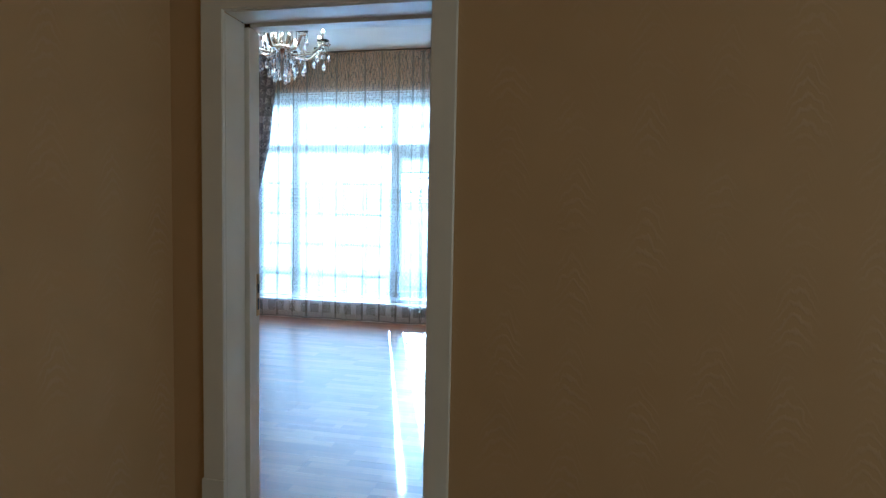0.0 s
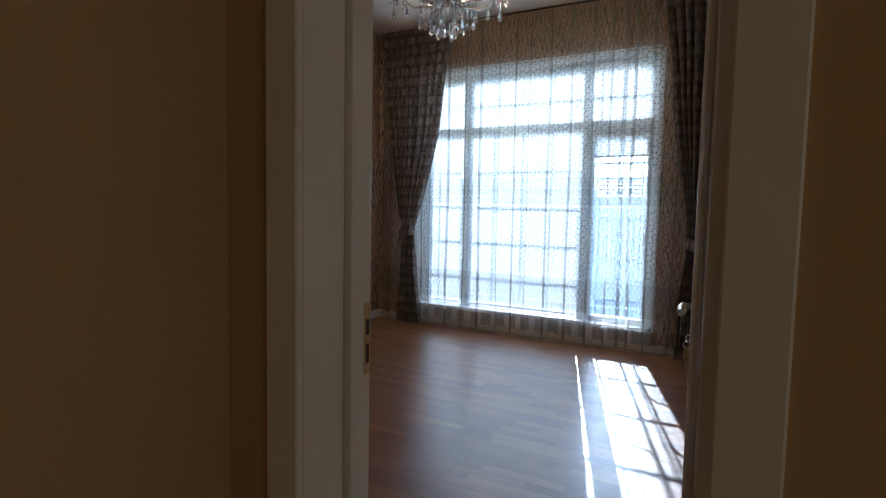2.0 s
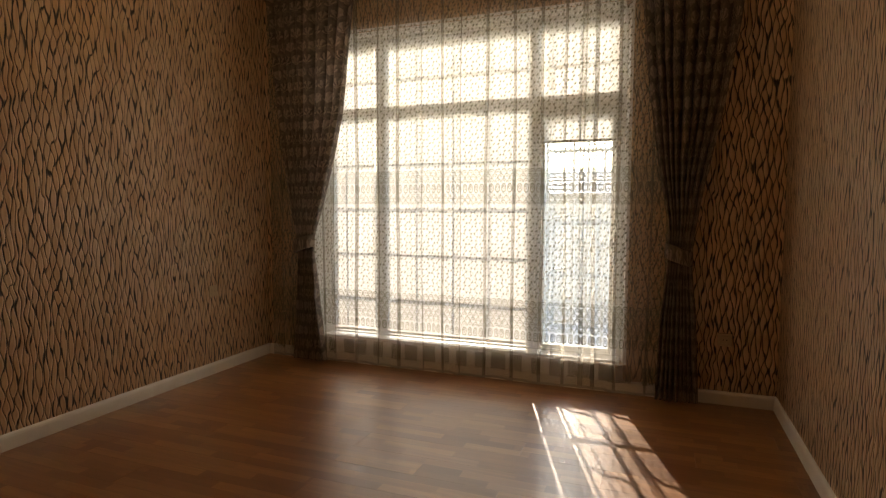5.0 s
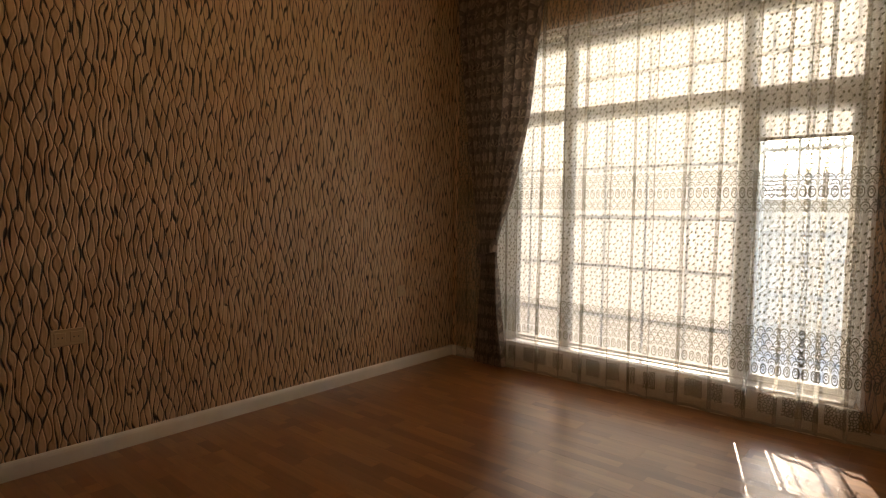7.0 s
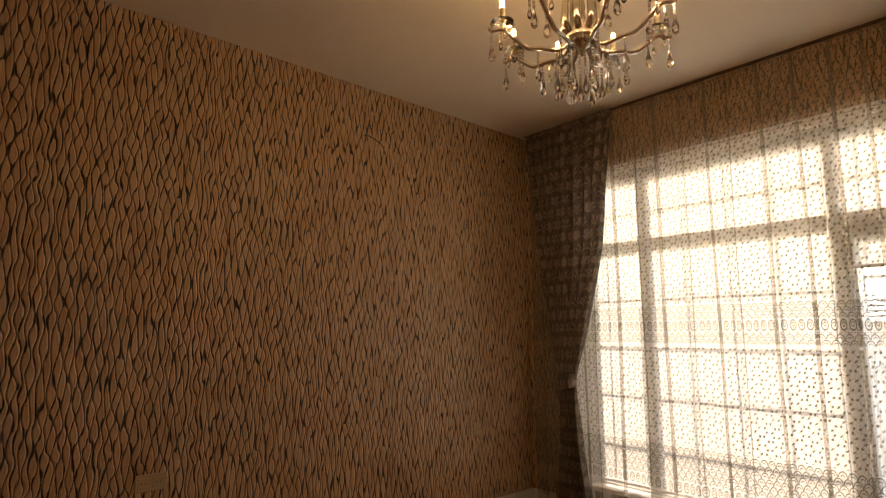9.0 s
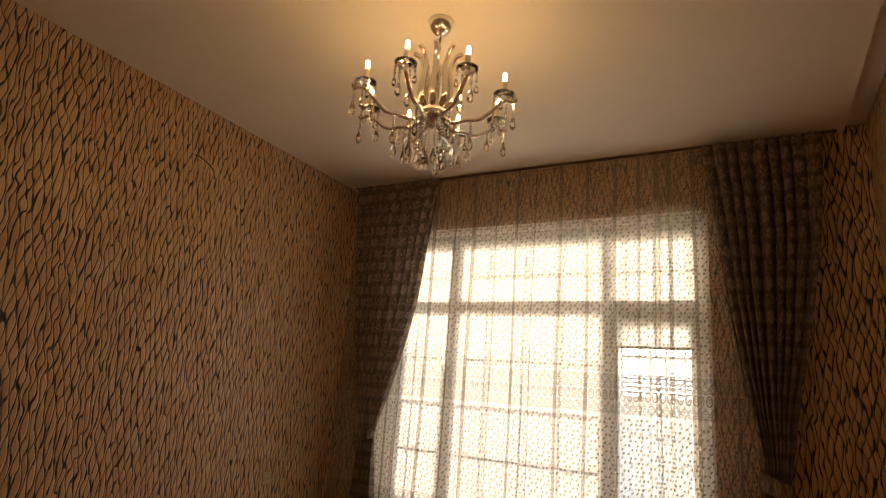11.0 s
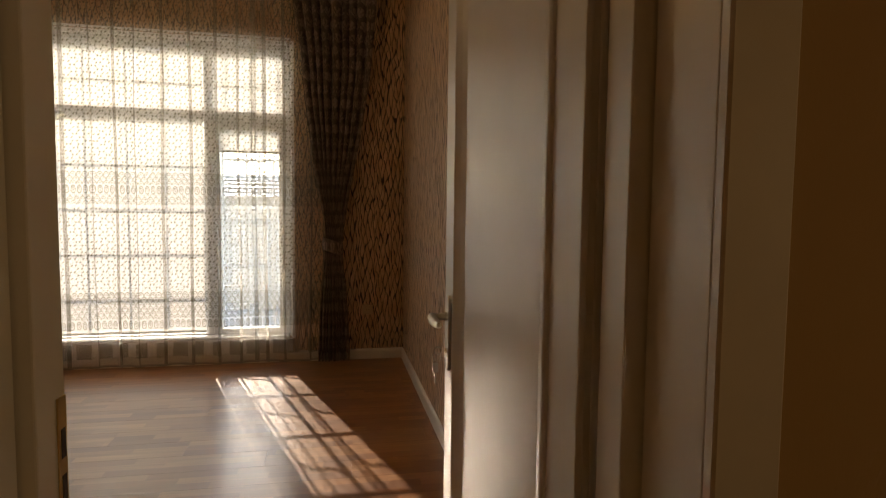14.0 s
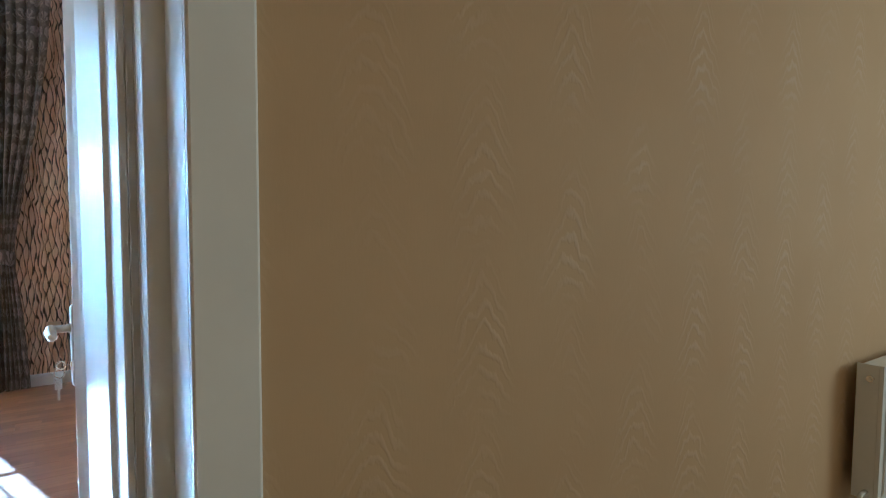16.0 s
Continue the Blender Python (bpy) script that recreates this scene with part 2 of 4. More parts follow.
def laminate():
    k = Nodes("three_strip_laminate")
    o = k.coords()
    rnd = k.n("ObjectInfo").outputs["Random"]
    sep = k.n("SeparateXYZ")
    k.link(o, sep.inputs[0])
    x = k.m("ADD", sep.outputs[0], k.m("MULTIPLY", rnd, 37.0))
    strip = k.m("FLOOR", k.m("DIVIDE", sep.outputs[1], 0.0643))
    stave = k.m("FLOOR", k.m("ADD", k.m("DIVIDE", x, 0.41), k.m("MULTIPLY", strip, 0.37)))
    wn2 = k.n("TexWhiteNoise")
    wn2.noise_dimensions = "3D"
    cb = k.n("CombineXYZ")
    k.link(strip, cb.inputs[0]), k.link(stave, cb.inputs[1]), k.link(rnd, cb.inputs[2])
    k.link(cb.outputs[0], wn2.inputs["Vector"])
    c3 = k.n("CombineXYZ")
    k.link(k.m("MULTIPLY", x, 2.2), c3.inputs[0])
    k.link(k.m("MULTIPLY", sep.outputs[1], 34.0), c3.inputs[1])
    k.link(k.m("MULTIPLY", wn2.outputs["Value"], 19.0), c3.inputs[2])
    grain = k.noise(c3.outputs[0], 1.0, 5, 0.6, 0.6)
    tone = k.ramp(wn2.outputs["Value"], [(0.0, (0.29, 0.098, 0.027)), (0.5, (0.44, 0.172, 0.052)), (1.0, (0.60, 0.270, 0.098))])
    col = k.mix(k.m("MULTIPLY", grain, 0.8), tone, (0.15, 0.050, 0.016))
    fr = k.m("FRACT", k.m("DIVIDE", sep.outputs[1], 0.0643))
    seam = k.m("LESS_THAN", fr, 0.02)
    k.base(k.mix(k.m("MULTIPLY", seam, 0.5), col, (0.05, 0.02, 0.01)), k.m("ADD", 0.26, k.m("MULTIPLY", grain, 0.14)))
    k.bsdf.inputs["Coat Weight"].default_value = 1.0
    k.bsdf.inputs["Coat Roughness"].default_value = 0.31
    k.bsdf.inputs["Coat IOR"].default_value = 1.55
    k.bump(k.m("SUBTRACT", grain, seam), 0.06, 0.001)
    return k.mat


def blind_fabric():
    k = Nodes("roller_blind_fabric")
    o = k.coords()
    weave = k.noise(k.mapped(o, (400, 400, 400)), 1.0, 1)
    col = k.mix(weave, (0.77, 0.758, 0.735), (0.83, 0.818, 0.80))
    d, tr, mx = k.n("BsdfDiffuse"), k.n("BsdfTranslucent"), k.n("MixShader")
    k.link(col, d.inputs[0]), k.link(col, tr.inputs[0])
    mx.inputs[0].default_value = 0.53
    k.link(d.outputs[0], mx.inputs[1]), k.link(tr.outputs[0], mx.inputs[2])
    k.link(mx.outputs[0], k.out.inputs[0])
    return k.mat


def lace():
    k = Nodes("embroidered_sheer")
    uv = k.coords("UV")
    sep = k.n("SeparateXYZ")
    k.link(uv, sep.inputs[0])
    u, v = sep.outputs[0], sep.outputs[1]
    P = 0.045
    cu = k.m("DIVIDE", u, P)
    fu = k.m("SUBTRACT", k.m("FRACT", cu), 0.5)
    total = None

    def band(lo, hi):
        return k.m("MULTIPLY", k.m("GREATER_THAN", v, lo), k.m("LESS_THAN", v, hi))

    def add(x):
        nonlocal total
        total = x if total is None else k.m("MAXIMUM", total, x)

    def length(a, b):
        return k.m("SQRT", k.m("ADD", k.m("MULTIPLY", a, a), k.m("MULTIPLY", b, b)))

    def stroke(d, r, w):
        return k.m("LESS_THAN", k.m("ABSOLUTE", k.m("SUBTRACT", d, r)), w)
    UP, LOW = 1.425, 0.355
    # chains of ovals, each with a curl inside
    for v0 in (UP, LOW):
        dv = k.m("DIVIDE", k.m("SUBTRACT", v, v0), 0.035)
        r = length(k.m("DIVIDE", fu, 0.40), dv)
        ang = k.m("ARCTAN2", dv, fu)
        curl = k.m("MULTIPLY", stroke(r, k.m("ADD", 0.34, k.m("MULTIPLY", ang, 0.06)), 0.10), k.m("LESS_THAN", r, 0.62))
        add(k.m("MAXIMUM", stroke(r, 0.86, 0.13), curl))

    def arcs(row_h, v0, width):
        """Rows of linked loops, every second row shifted by half a repeat."""
        row = k.m("DIVIDE", k.m("SUBTRACT", v, v0), row_h)
        us = k.m("SUBTRACT", k.m("FRACT", k.m("ADD", cu, k.m("MULTIPLY", k.m("FLOOR", row), 0.5))), 0.5)
        fr = k.m("FRACT", row)
        d = length(k.m("MULTIPLY", us, 1.0), k.m("MULTIPLY", fr, 0.52))
        return k.m("MAXIMUM", stroke(d, 0.44, width), k.m("MULTIPLY", stroke(d, 0.21, width * 0.8), k.m("GREATER_THAN", fr, 0.12)))
    for lo, hi in ((UP + 0.040, UP + 0.142), (UP - 0.118, UP - 0.040)):
        add(k.m("MULTIPLY", arcs(0.034, lo, 0.045), band(lo, hi)))
    add(k.m("MULTIPLY", arcs(0.037, LOW + 0.042, 0.05), band(LOW + 0.042, LOW + 0.264)))
    # sprigs between the bands: thin wavering stems with small seeds on both sides
    wv = k.m("MULTIPLY", k.m("SINE", k.m("ADD", k.m("MULTIPLY", v, 75.0), k.m("MULTIPLY", k.m("FLOOR", cu), 0.9))), 0.13)
    fs = k.m("SUBTRACT", fu, wv)
    stem = k.m("MULTIPLY", k.m("LESS_THAN", k.m("ABSOLUTE", fs), 0.035), 0.55)
    seeds = stem
    for side, lift, rad in ((0.20, 0.0, 0.0053), (-0.20, 0.5, 0.0053)):
        fv = k.m("SUBTRACT", k.m("FRACT", k.m("ADD", k.m("DIVIDE", v, 0.052), k.m("ADD", k.m("MULTIPLY", k.m("FLOOR", cu), 0.5), lift))), 0.5)
        du = k.m("MULTIPLY", k.m("SUBTRACT", fs, side), P)
        dv = k.m("MULTIPLY", fv, 0.052)
        lean = k.m("SUBTRACT", du, k.m("MULTIPLY", dv, 0.3))
        seeds = k.m("MAXIMUM", seeds, k.m("LESS_THAN", length(lean, k.m("MULTIPLY", dv, 0.62)), rad))
    plain = k.m("SUBTRACT", 1.0, k.m("MAXIMUM", band(UP - 0.135, UP + 0.15), k.m("LESS_THAN", v, LOW + 0.27)))
    add(k.m("MULTIPLY", seeds, plain))
    # knotted blocks above the hem
    f4 = k.m("SUBTRACT", k.m("FRACT", k.m("DIVIDE", u, 0.186)), 0.5)
    blk = k.m("MULTIPLY", k.m("LESS_THAN", k.m("ABSOLUTE", f4), 0.31), band(0.085, 0.205))
    vor = k.n("TexVoronoi")
    vor.feature, vor.voronoi_dimensions = "DISTANCE_TO_EDGE", "2D"
    vor.inputs["Scale"].default_value = 60.0
    k.link(uv, vor.inputs["Vector"])
    add(k.m("MULTIPLY", blk, k.m("LESS_THAN", vor.outputs["Distance"], 0.16)))
    add(k.m("MULTIPLY", k.m("LESS_THAN", v, 0.032), 0.35))
    weave = k.noise(k.mapped(uv, (900, 900, 1)), 1.0, 1)
    cover = k.m("ADD", k.m("ADD", 0.21, k.m("MULTIPLY", weave, 0.10)), k.m("MULTIPLY", total, 0.66))
    # thread coloured dark, standing for its backlit shade before the window
    tone = k.mix(total, (0.95, 0.925, 0.86), (0.18, 0.17, 0.125))
    d, tr, mx = k.n("BsdfDiffuse"), k.n("BsdfTranslucent"), k.n("MixShader")
    k.link(tone, d.inputs[0]), k.link(tone, tr.inputs[0])
    k.link(k.m("SUBTRACT", 0.6, k.m("MULTIPLY", total, 0.42)), mx.inputs[0])
    k.link(d.outputs[0], mx.inputs[1]), k.link(tr.outputs[0], mx.inputs[2])
    tp, m2 = k.n("BsdfTransparent"), k.n("MixShader")
    k.link(cover, m2.inputs[0]), k.link(tp.outputs[0], m2.inputs[1]), k.link(mx.outputs[0], m2.inputs[2])
    k.link(m2.outputs[0], k.out.inputs[0])
    return k.mat


def drape_fabric():
    k = Nodes("jacquard_drape")
    uv = k.coords("UV")
    suv = k.n("SeparateXYZ")
    k.link(uv, suv.inputs[0])
    fine = k.noise(k.mapped(uv, (30, 30, 1)), 1.0, 3)
    rowf = k.m("DIVIDE", suv.outputs[1], 0.105)
    row = k.m("FLOOR", rowf)
    odd = k.m("MODULO", row, 2.0)
    colf = k.m("ADD", k.m("DIVIDE", suv.outputs[0], 0.115), k.m("MULTIPLY", odd, 0.5))
    a = k.m("ADD", k.m("SUBTRACT", k.m("FRACT", colf), 0.5), k.m("MULTIPLY", k.m("SUBTRACT", fine, 0.5), 0.5))
    b = k.m("SUBTRACT", k.m("FRACT", rowf), 0.5)
    aa, ab = k.m("ABSOLUTE", a), k.m("ABSOLUTE", b)
    # six-sided blossoms in rows; every second row is cut into rays
    hexa = k.m("LESS_THAN", k.m("MAXIMUM", k.m("MULTIPLY", aa, 1.06), k.m("ADD", k.m("MULTIPLY", aa, 0.55), ab)), 0.43)
    ray = k.m("GREATER_THAN", k.m("SINE", k.m("MULTIPLY", k.m("ARCTAN2", k.m("ADD", b, 0.32), a), 9.0)), 0.0)
    wn3 = k.n("TexWhiteNoise")
    wn3.noise_dimensions = "2D"
    cb = k.n("CombineXYZ")
    k.link(k.m("FLOOR", colf), cb.inputs[0]), k.link(row, cb.inputs[1])
    k.link(cb.outputs[0], wn3.inputs["Vector"])
    lit = k.m("MULTIPLY", hexa, k.m("ADD", 0.20, k.m("MULTIPLY", wn3.outputs["Value"], 0.26)))
    cut = k.m("MULTIPLY", k.m("MULTIPLY", ray, hexa), k.m("ADD", 0.22, k.m("MULTIPLY", odd, 0.10)))
    tonef = k.m("ADD", k.m("SUBTRACT", k.m("ADD", 0.22, lit), cut), k.m("MULTIPLY", k.m("SUBTRACT", fine, 0.5), 0.55))
    thread = k.noise(k.mapped(uv, (500, 60, 1)), 1.0, 2)
    col = k.ramp(tonef, [(0.0, (0.06, 0.046, 0.041)), (0.22, (0.18, 0.142, 0.122)), (0.45, (0.39, 0.315, 0.265)), (0.85, (0.56, 0.455, 0.385))])
    col = k.mix(k.m("MULTIPLY", thread, 0.3), col, (0.13, 0.105, 0.09))
    k.base(col, 0.6)
    k.bsdf.inputs["Sheen Weight"].default_value = 0.2
    k.bump(k.m("ADD", tonef, thread), 0.12, 0.002)
    tr, mx = k.n("BsdfTranslucent"), k.n("MixShader")
    k.link(col, tr.inputs[0])
    mx.inputs[0].default_value = 0.38
    k.link(k.bsdf.outputs[0], mx.inputs[1]), k.link(tr.outputs[0], mx.inputs[2])
    k.link(mx.outputs[0], k.out.inputs[0])
    return k.mat


def glass():
    k = Nodes("clear_glass")
    tp, gl, mx = k.n("BsdfTransparent"), k.n("BsdfGlossy"), k.n("MixShader")
    tp.inputs[0].default_value = (0.93, 0.96, 0.96, 1)
    gl.inputs["Roughness"].default_value = 0.02
    fr = k.n("Fresnel")
    fr.inputs[0].default_value = 1.45
    k.link(fr.outputs[0], mx.inputs[0]), k.link(tp.outputs[0], mx.inputs[1]), k.link(gl.outputs[0], mx.inputs[2])
    k.link(mx.outputs[0], k.out.inputs[0])
    return k.mat


def crystal():
    k = Nodes("cut_crystal")
    k.base((0.95, 0.95, 0.93), 0.03)
    k.bsdf.inputs["Transmission Weight"].default_value = 1.0
    k.bsdf.inputs["IOR"].default_value = 1.55
    return k.mat


def glow(name, col, strength):
    k = Nodes(name)
    k.base(col, 0.4)
    k.bsdf.inputs["Emission Color"].default_value = (*col, 1)
    k.bsdf.inputs["Emission Strength"].default_value = strength
    return k.mat


M_PAPER, M_HALL, M_FLOOR = room_wallpaper(), hall_wallpaper(), laminate()
M_CEIL = painted("matt_ceiling_paint", (0.86, 0.81, 0.73), 0.75, 0.03, 1.5)
M_WHITE = painted("white_door_enamel", (0.88, 0.855, 0.81), 0.33, 0.03, 4.0, 0)
M_PVC = painted("white_pvc", (0.87, 0.875, 0.87), 0.3, 0.02, 5.0, 0.01)
M_BASE = painted("white_baseboard", (0.76, 0.73, 0.68), 0.4, 0.05, 6.0, 0.03)
M_BLIND, M_LACE, M_DRAPE, M_GLASS, M_CRYSTAL = blind_fabric(), lace(), drape_fabric(), glass(), crystal()
M_CHROME = metal("chrome", (0.80, 0.78, 0.74), 0.12)
M_NICKEL = metal("satin_nickel", (0.62, 0.57, 0.49), 0.42)
M_BRASS = metal("brass_strike", (0.75, 0.58, 0.30), 0.35)
M_BAR = painted("grey_painted_iron", (0.60, 0.62, 0.64), 0.5, 0.1, 9.0)
M_BULB = glow("lit_bulb", (1.0, 0.72, 0.38), 21.0)
M_CREAM = painted("cream_plastic", (0.56, 0.42, 0.27), 0.35, 0.03, 8.0, 0.01)
M_BROWN = painted("brown_plastic", (0.16, 0.10, 0.06), 0.35, 0.1, 8.0, 0.01)
M_DARK = painted("dark_plastic_and_hole_shade", (0.03, 0.028, 0.025), 0.4, 0.1, 8.0, 0.01)
M_RENDER = painted("pale_plaster", (0.66, 0.66, 0.65), 0.85, 0.08, 2.0, 0.2)
M_TILE = painted("pale_roof_metal", (0.74, 0.70, 0.67), 0.5, 0.1, 3.0, 0.05)
M_PAVE = painted("concrete_paving", (0.60, 0.59, 0.57), 0.85, 0.12, 2.5, 0.2)
M_RAD = painted("white_radiator_enamel", (0.80, 0.79, 0.75), 0.3, 0.03, 5.0, 0.01)
M_HALLFLOOR = painted("beige_hall_tile", (0.42, 0.36, 0.29), 0.25, 0.1, 3.0, 0.02)

# ---- structure ----
def wall(name, material, boxes, label):
    bm = bmesh.new()
    for lo, hi in boxes:
        box(bm, lo, hi)
    ob = part(name, bm, material)
    return tagged(ob, label, "wall", kind="structure")


WT = 0.225
wall("wall_north", M_PAPER, [((XL - 0.2, WY, -0.1), (WX0 - SPLAY - 0.02, WY + WT, ZC + 0.3)), ((WX1 + SPLAY_E + 0.02, WY, -0.1), (XR + 0.2, WY + WT, ZC + 0.3)),
                             ((WX0 - SPLAY - 0.02, WY, WZ1), (WX1 + SPLAY_E + 0.02, WY + WT, ZC + 0.3)), ((WX0 - SPLAY - 0.02, WY, -0.1), (WX1 + SPLAY_E + 0.02, WY + WT, WZ0)),
                             ((WX0 - SPLAY - 0.02, FY1 + 0.001, WZ0), (WX0, WY + WT, WZ1)), ((WX1, FY1 + 0.001, WZ0), (WX1 + SPLAY_E + 0.02, WY + WT, WZ1))],
     "brown relief wallpaper with dark wavering strokes, around the window")
tagged(solid("parapet", M_PVC, (WX0 - SPLAY, WY - 0.008, 0.0), (WX1 + SPLAY_E, WY - 0.0005, WZ0 - 0.001), 0.002), "white painted parapet board below the window sill", "parapet", kind="structure")
wall("wall_west", M_PAPER, [((XL - 0.2, RY - 0.1, -0.1), (XL, WY, ZC + 0.3))], "brown relief wallpaper with dark wavering strokes")
wall("wall_east", M_PAPER, [((XR, RY, -0.1), (XR + 0.2, WY, ZC + 0.3))], "brown relief wallpaper with dark wavering strokes")
wall("wall_south", M_PAPER, [((XL, RY - 0.1, -0.1), (JX0 - 0.02, RY, ZC + 0.3)), ((JX1 + 0.02, RY - 0.1, -0.1), (XR + 0.2, RY, ZC + 0.3)),
                             ((JX0 - 0.02, RY - 0.1, JZ + 0.03), (JX1 + 0.02, RY, ZC + 0.3))], "brown relief wallpaper round the doorway")
wall("hall_wall_north", M_HALL, [((HX0 - 0.2, DY, -0.1), (JX0 - 0.02, RY - 0.1, ZC)), ((JX1 + 0.02, DY, -0.1), (HX1 + 0.2, RY - 0.1, ZC)),
                                 ((JX0 - 0.02, DY, JZ + 0.03), (JX1 + 0.02, RY - 0.1, ZC))], "beige embossed wallpaper with feathered fronds, highlights painted paler")
wall("hall_wall_west", M_HALL, [((HX0 - 0.2, HY0, -0.1), (HX0, DY, ZC))], "beige embossed wallpaper with feathered fronds, highlights painted paler")
wall("hall_wall_south", M_HALL, [((HX0 - 0.2, HY0 - 0.2, -0.1), (HX1 + 0.2, HY0, ZC))], "plain beige wallpapered wall")
# made-up opening in the unseen east wall, for the added hall lamp
HW = (-1.6, 0.6, 0.9, 2.3)
wall("hall_wall_east", M_HALL, [((HX1, HY0, -0.1), (HX1 + 0.2, HW[0], ZC)), ((HX1, HW[1], -0.1), (HX1 + 0.2, DY, ZC)),
                                ((HX1, HW[0], -0.1), (HX1 + 0.2, HW[1], HW[2])), ((HX1, HW[0], HW[3]), (HX1 + 0.2, HW[1], ZC))], "beige wallpapered wall with a made-up lamp opening, out of view")
tagged(solid("hall_ceiling", M_CEIL, (HX0 - 0.2, HY0 - 0.2, ZC), (HX1 + 0.2, RY - 0.1, ZC + 0.2)), "plain white painted ceiling", "ceiling", kind="structure")
tagged(solid("hall_floor", M_HALLFLOOR, (HX0 - 0.2, HY0 - 0.2, -0.12), (HX1 + 0.2, RY - 0.08, -0.004)), "beige polished floor", "floor", kind="structure")
# a lowered ceiling field that stops short of the east wall
bm = bmesh.new()
box(bm, (XL - 0.1, RY - 0.05, ZC), (-0.09, WY + 0.1, ZC + 0.05))
box(bm, (-0.09, RY - 0.05, ZC + 0.045), (XR + 0.1, WY + 0.1, ZC + 0.3))
box(bm, (XL - 0.1, RY - 0.05, ZC + 0.055), (-0.1, WY + 0.1, ZC + 0.3))
tagged(part("ceiling", bm, M_CEIL), "smooth warm white ceiling with a raised margin along one wall", "ceiling", kind="structure")
tagged(solid("subfloor", M_PAVE, (XL - 0.2, RY - 0.08, -0.14), (XR + 0.2, WY + WT, -0.018)), "floor base under the laminate", "floor", kind="structure")

# baseboards with a rounded top
def skirt(name, axis, a, b, wallpos, inward):
    t, h = 0.016, 0.088
    prof = [(wallpos, 0.0), (wallpos + inward * t, 0.0), (wallpos + inward * t, h - 0.022), (wallpos + inward * t * 0.8, h - 0.010),
            (wallpos + inward * t * 0.45, h - 0.003), (wallpos, h)]
    bm = bmesh.new()
    extrude_profile(bm, prof, axis, a, b)
    return tagged(part(name, bm, M_BASE), "white baseboard with a rounded top edge", "baseboard", kind="structure")


skirt("baseboard_west", "y", RY, WY, XL, 1)
skirt("baseboard_east", "y", RY, WY - 0.017, XR, -1)
skirt("baseboard_north", "x", XL + 0.017, XR, WY, -1)
skirt("baseboard_south", "x", XL + 0.017, JX0 - 0.10, RY, 1)
skirt("hall_baseboard_north", "x", JX1 + 0.10, HX1, DY, -1)
skirt("hall_baseboard_west", "y", HY0, DY - 0.02, HX0, 1)

# ---- window ----
win = thing("window_1", "tall white plastic window with a glazed balcony door bay", "window", kind="structure", place=None)
bm = bmesh.new()
ft = 0.065
M1, M2 = (GAP1 - 0.016, GAP1 + 0.092), (GAP2 - 0.02, GAP2 + 0.045)
zt0, zt1 = 2.012, 2.102
box(bm, (WX0, FY0, WZ0), (WX0 + ft, FY1, WZ1), 0.006)
box(bm, (WX1 - ft, FY0, WZ0), (WX1, FY1, WZ1), 0.006)
box(bm, (WX0 + ft, FY0, WZ1 - 0.10), (WX1 - ft, FY1, WZ1), 0.006)
box(bm, (WX0 + ft, FY0, WZ0), (WX1 - ft, FY1, WZ0 + 0.035), 0.006)
for m0, m1 in (M1, M2):
    box(bm, (m0, FY0 - 0.004, WZ0 + 0.035), (m1, FY1 + 0.004, WZ1 - 0.10), 0.006)
spans = [(WX0 + ft, M1[0]), (M1[1], M2[0]), (M2[1], WX1 - ft)]
for a, b in spans:
    box(bm, (a, FY0 + 0.003, zt0), (b, FY1 - 0.003, zt1), 0.006)
part("window_frame", bm, M_PVC, win)
panes = []
for i, (a, b) in enumerate(spans):
    panes.append((a, zt1, b, WZ1 - 0.10))
    if i < 2:
        panes.append((a, WZ0 + 0.035, b, zt0))
for a, z0, b, z1 in panes:
    p = solid("pane", M_GLASS, (a - 0.004, 6.487, z0 - 0.004), (b + 0.004, 6.493, z1 + 0.004), 0, win)
    p.visible_shadow = False
# balcony door leaf in the last bay
a, b = spans[2]
lz0, lz1, ls, lw = WZ0 + 0.038, zt0 - 0.003, 0.026, 0.062   # leaf foot, top, lock stile and hinge stile
leafd = solid("door_leaf", M_PVC, (a + 0.002, FY0 - 0.012, lz0), (a + lw, FY1 - 0.004, lz1), 0.005, win, "white plastic balcony door leaf")
bm = bmesh.new()
box(bm, (b - ls, FY0 - 0.012, lz0), (b - 0.002, FY1 - 0.004, lz1), 0.005)
box(bm, (a + lw, FY0 - 0.012, lz0), (b - ls, FY1 - 0.004, lz0 + 0.03), 0.005)
box(bm, (a + lw, FY0 - 0.012, lz1 - 0.075), (b - ls, FY1 - 0.004, lz1), 0.005)
part("leaf_frame", bm, M_PVC, leafd)
p = solid("leaf_pane", M_GLASS, (a + lw - 0.004, 6.487, lz0 + 0.026), (b - ls + 0.004, 6.493, lz1 - 0.071), 0, leafd)
p.visible_shadow = False
bm = bmesh.new()
box(bm, (b - 0.027, FY0 - 0.022, 1.02), (b - 0.003, FY0 - 0.011, 1.15), 0.004)
tube(bm, [(b - 0.015, FY0 - 0.022, 1.085), (b - 0.015, FY0 - 0.055, 1.085), (b - 0.018, FY0 - 0.06, 1.06), (b - 0.02, FY0 - 0.06, 0.96)], 0.008, 8)
part("window_handle", bm, M_PVC, leafd)
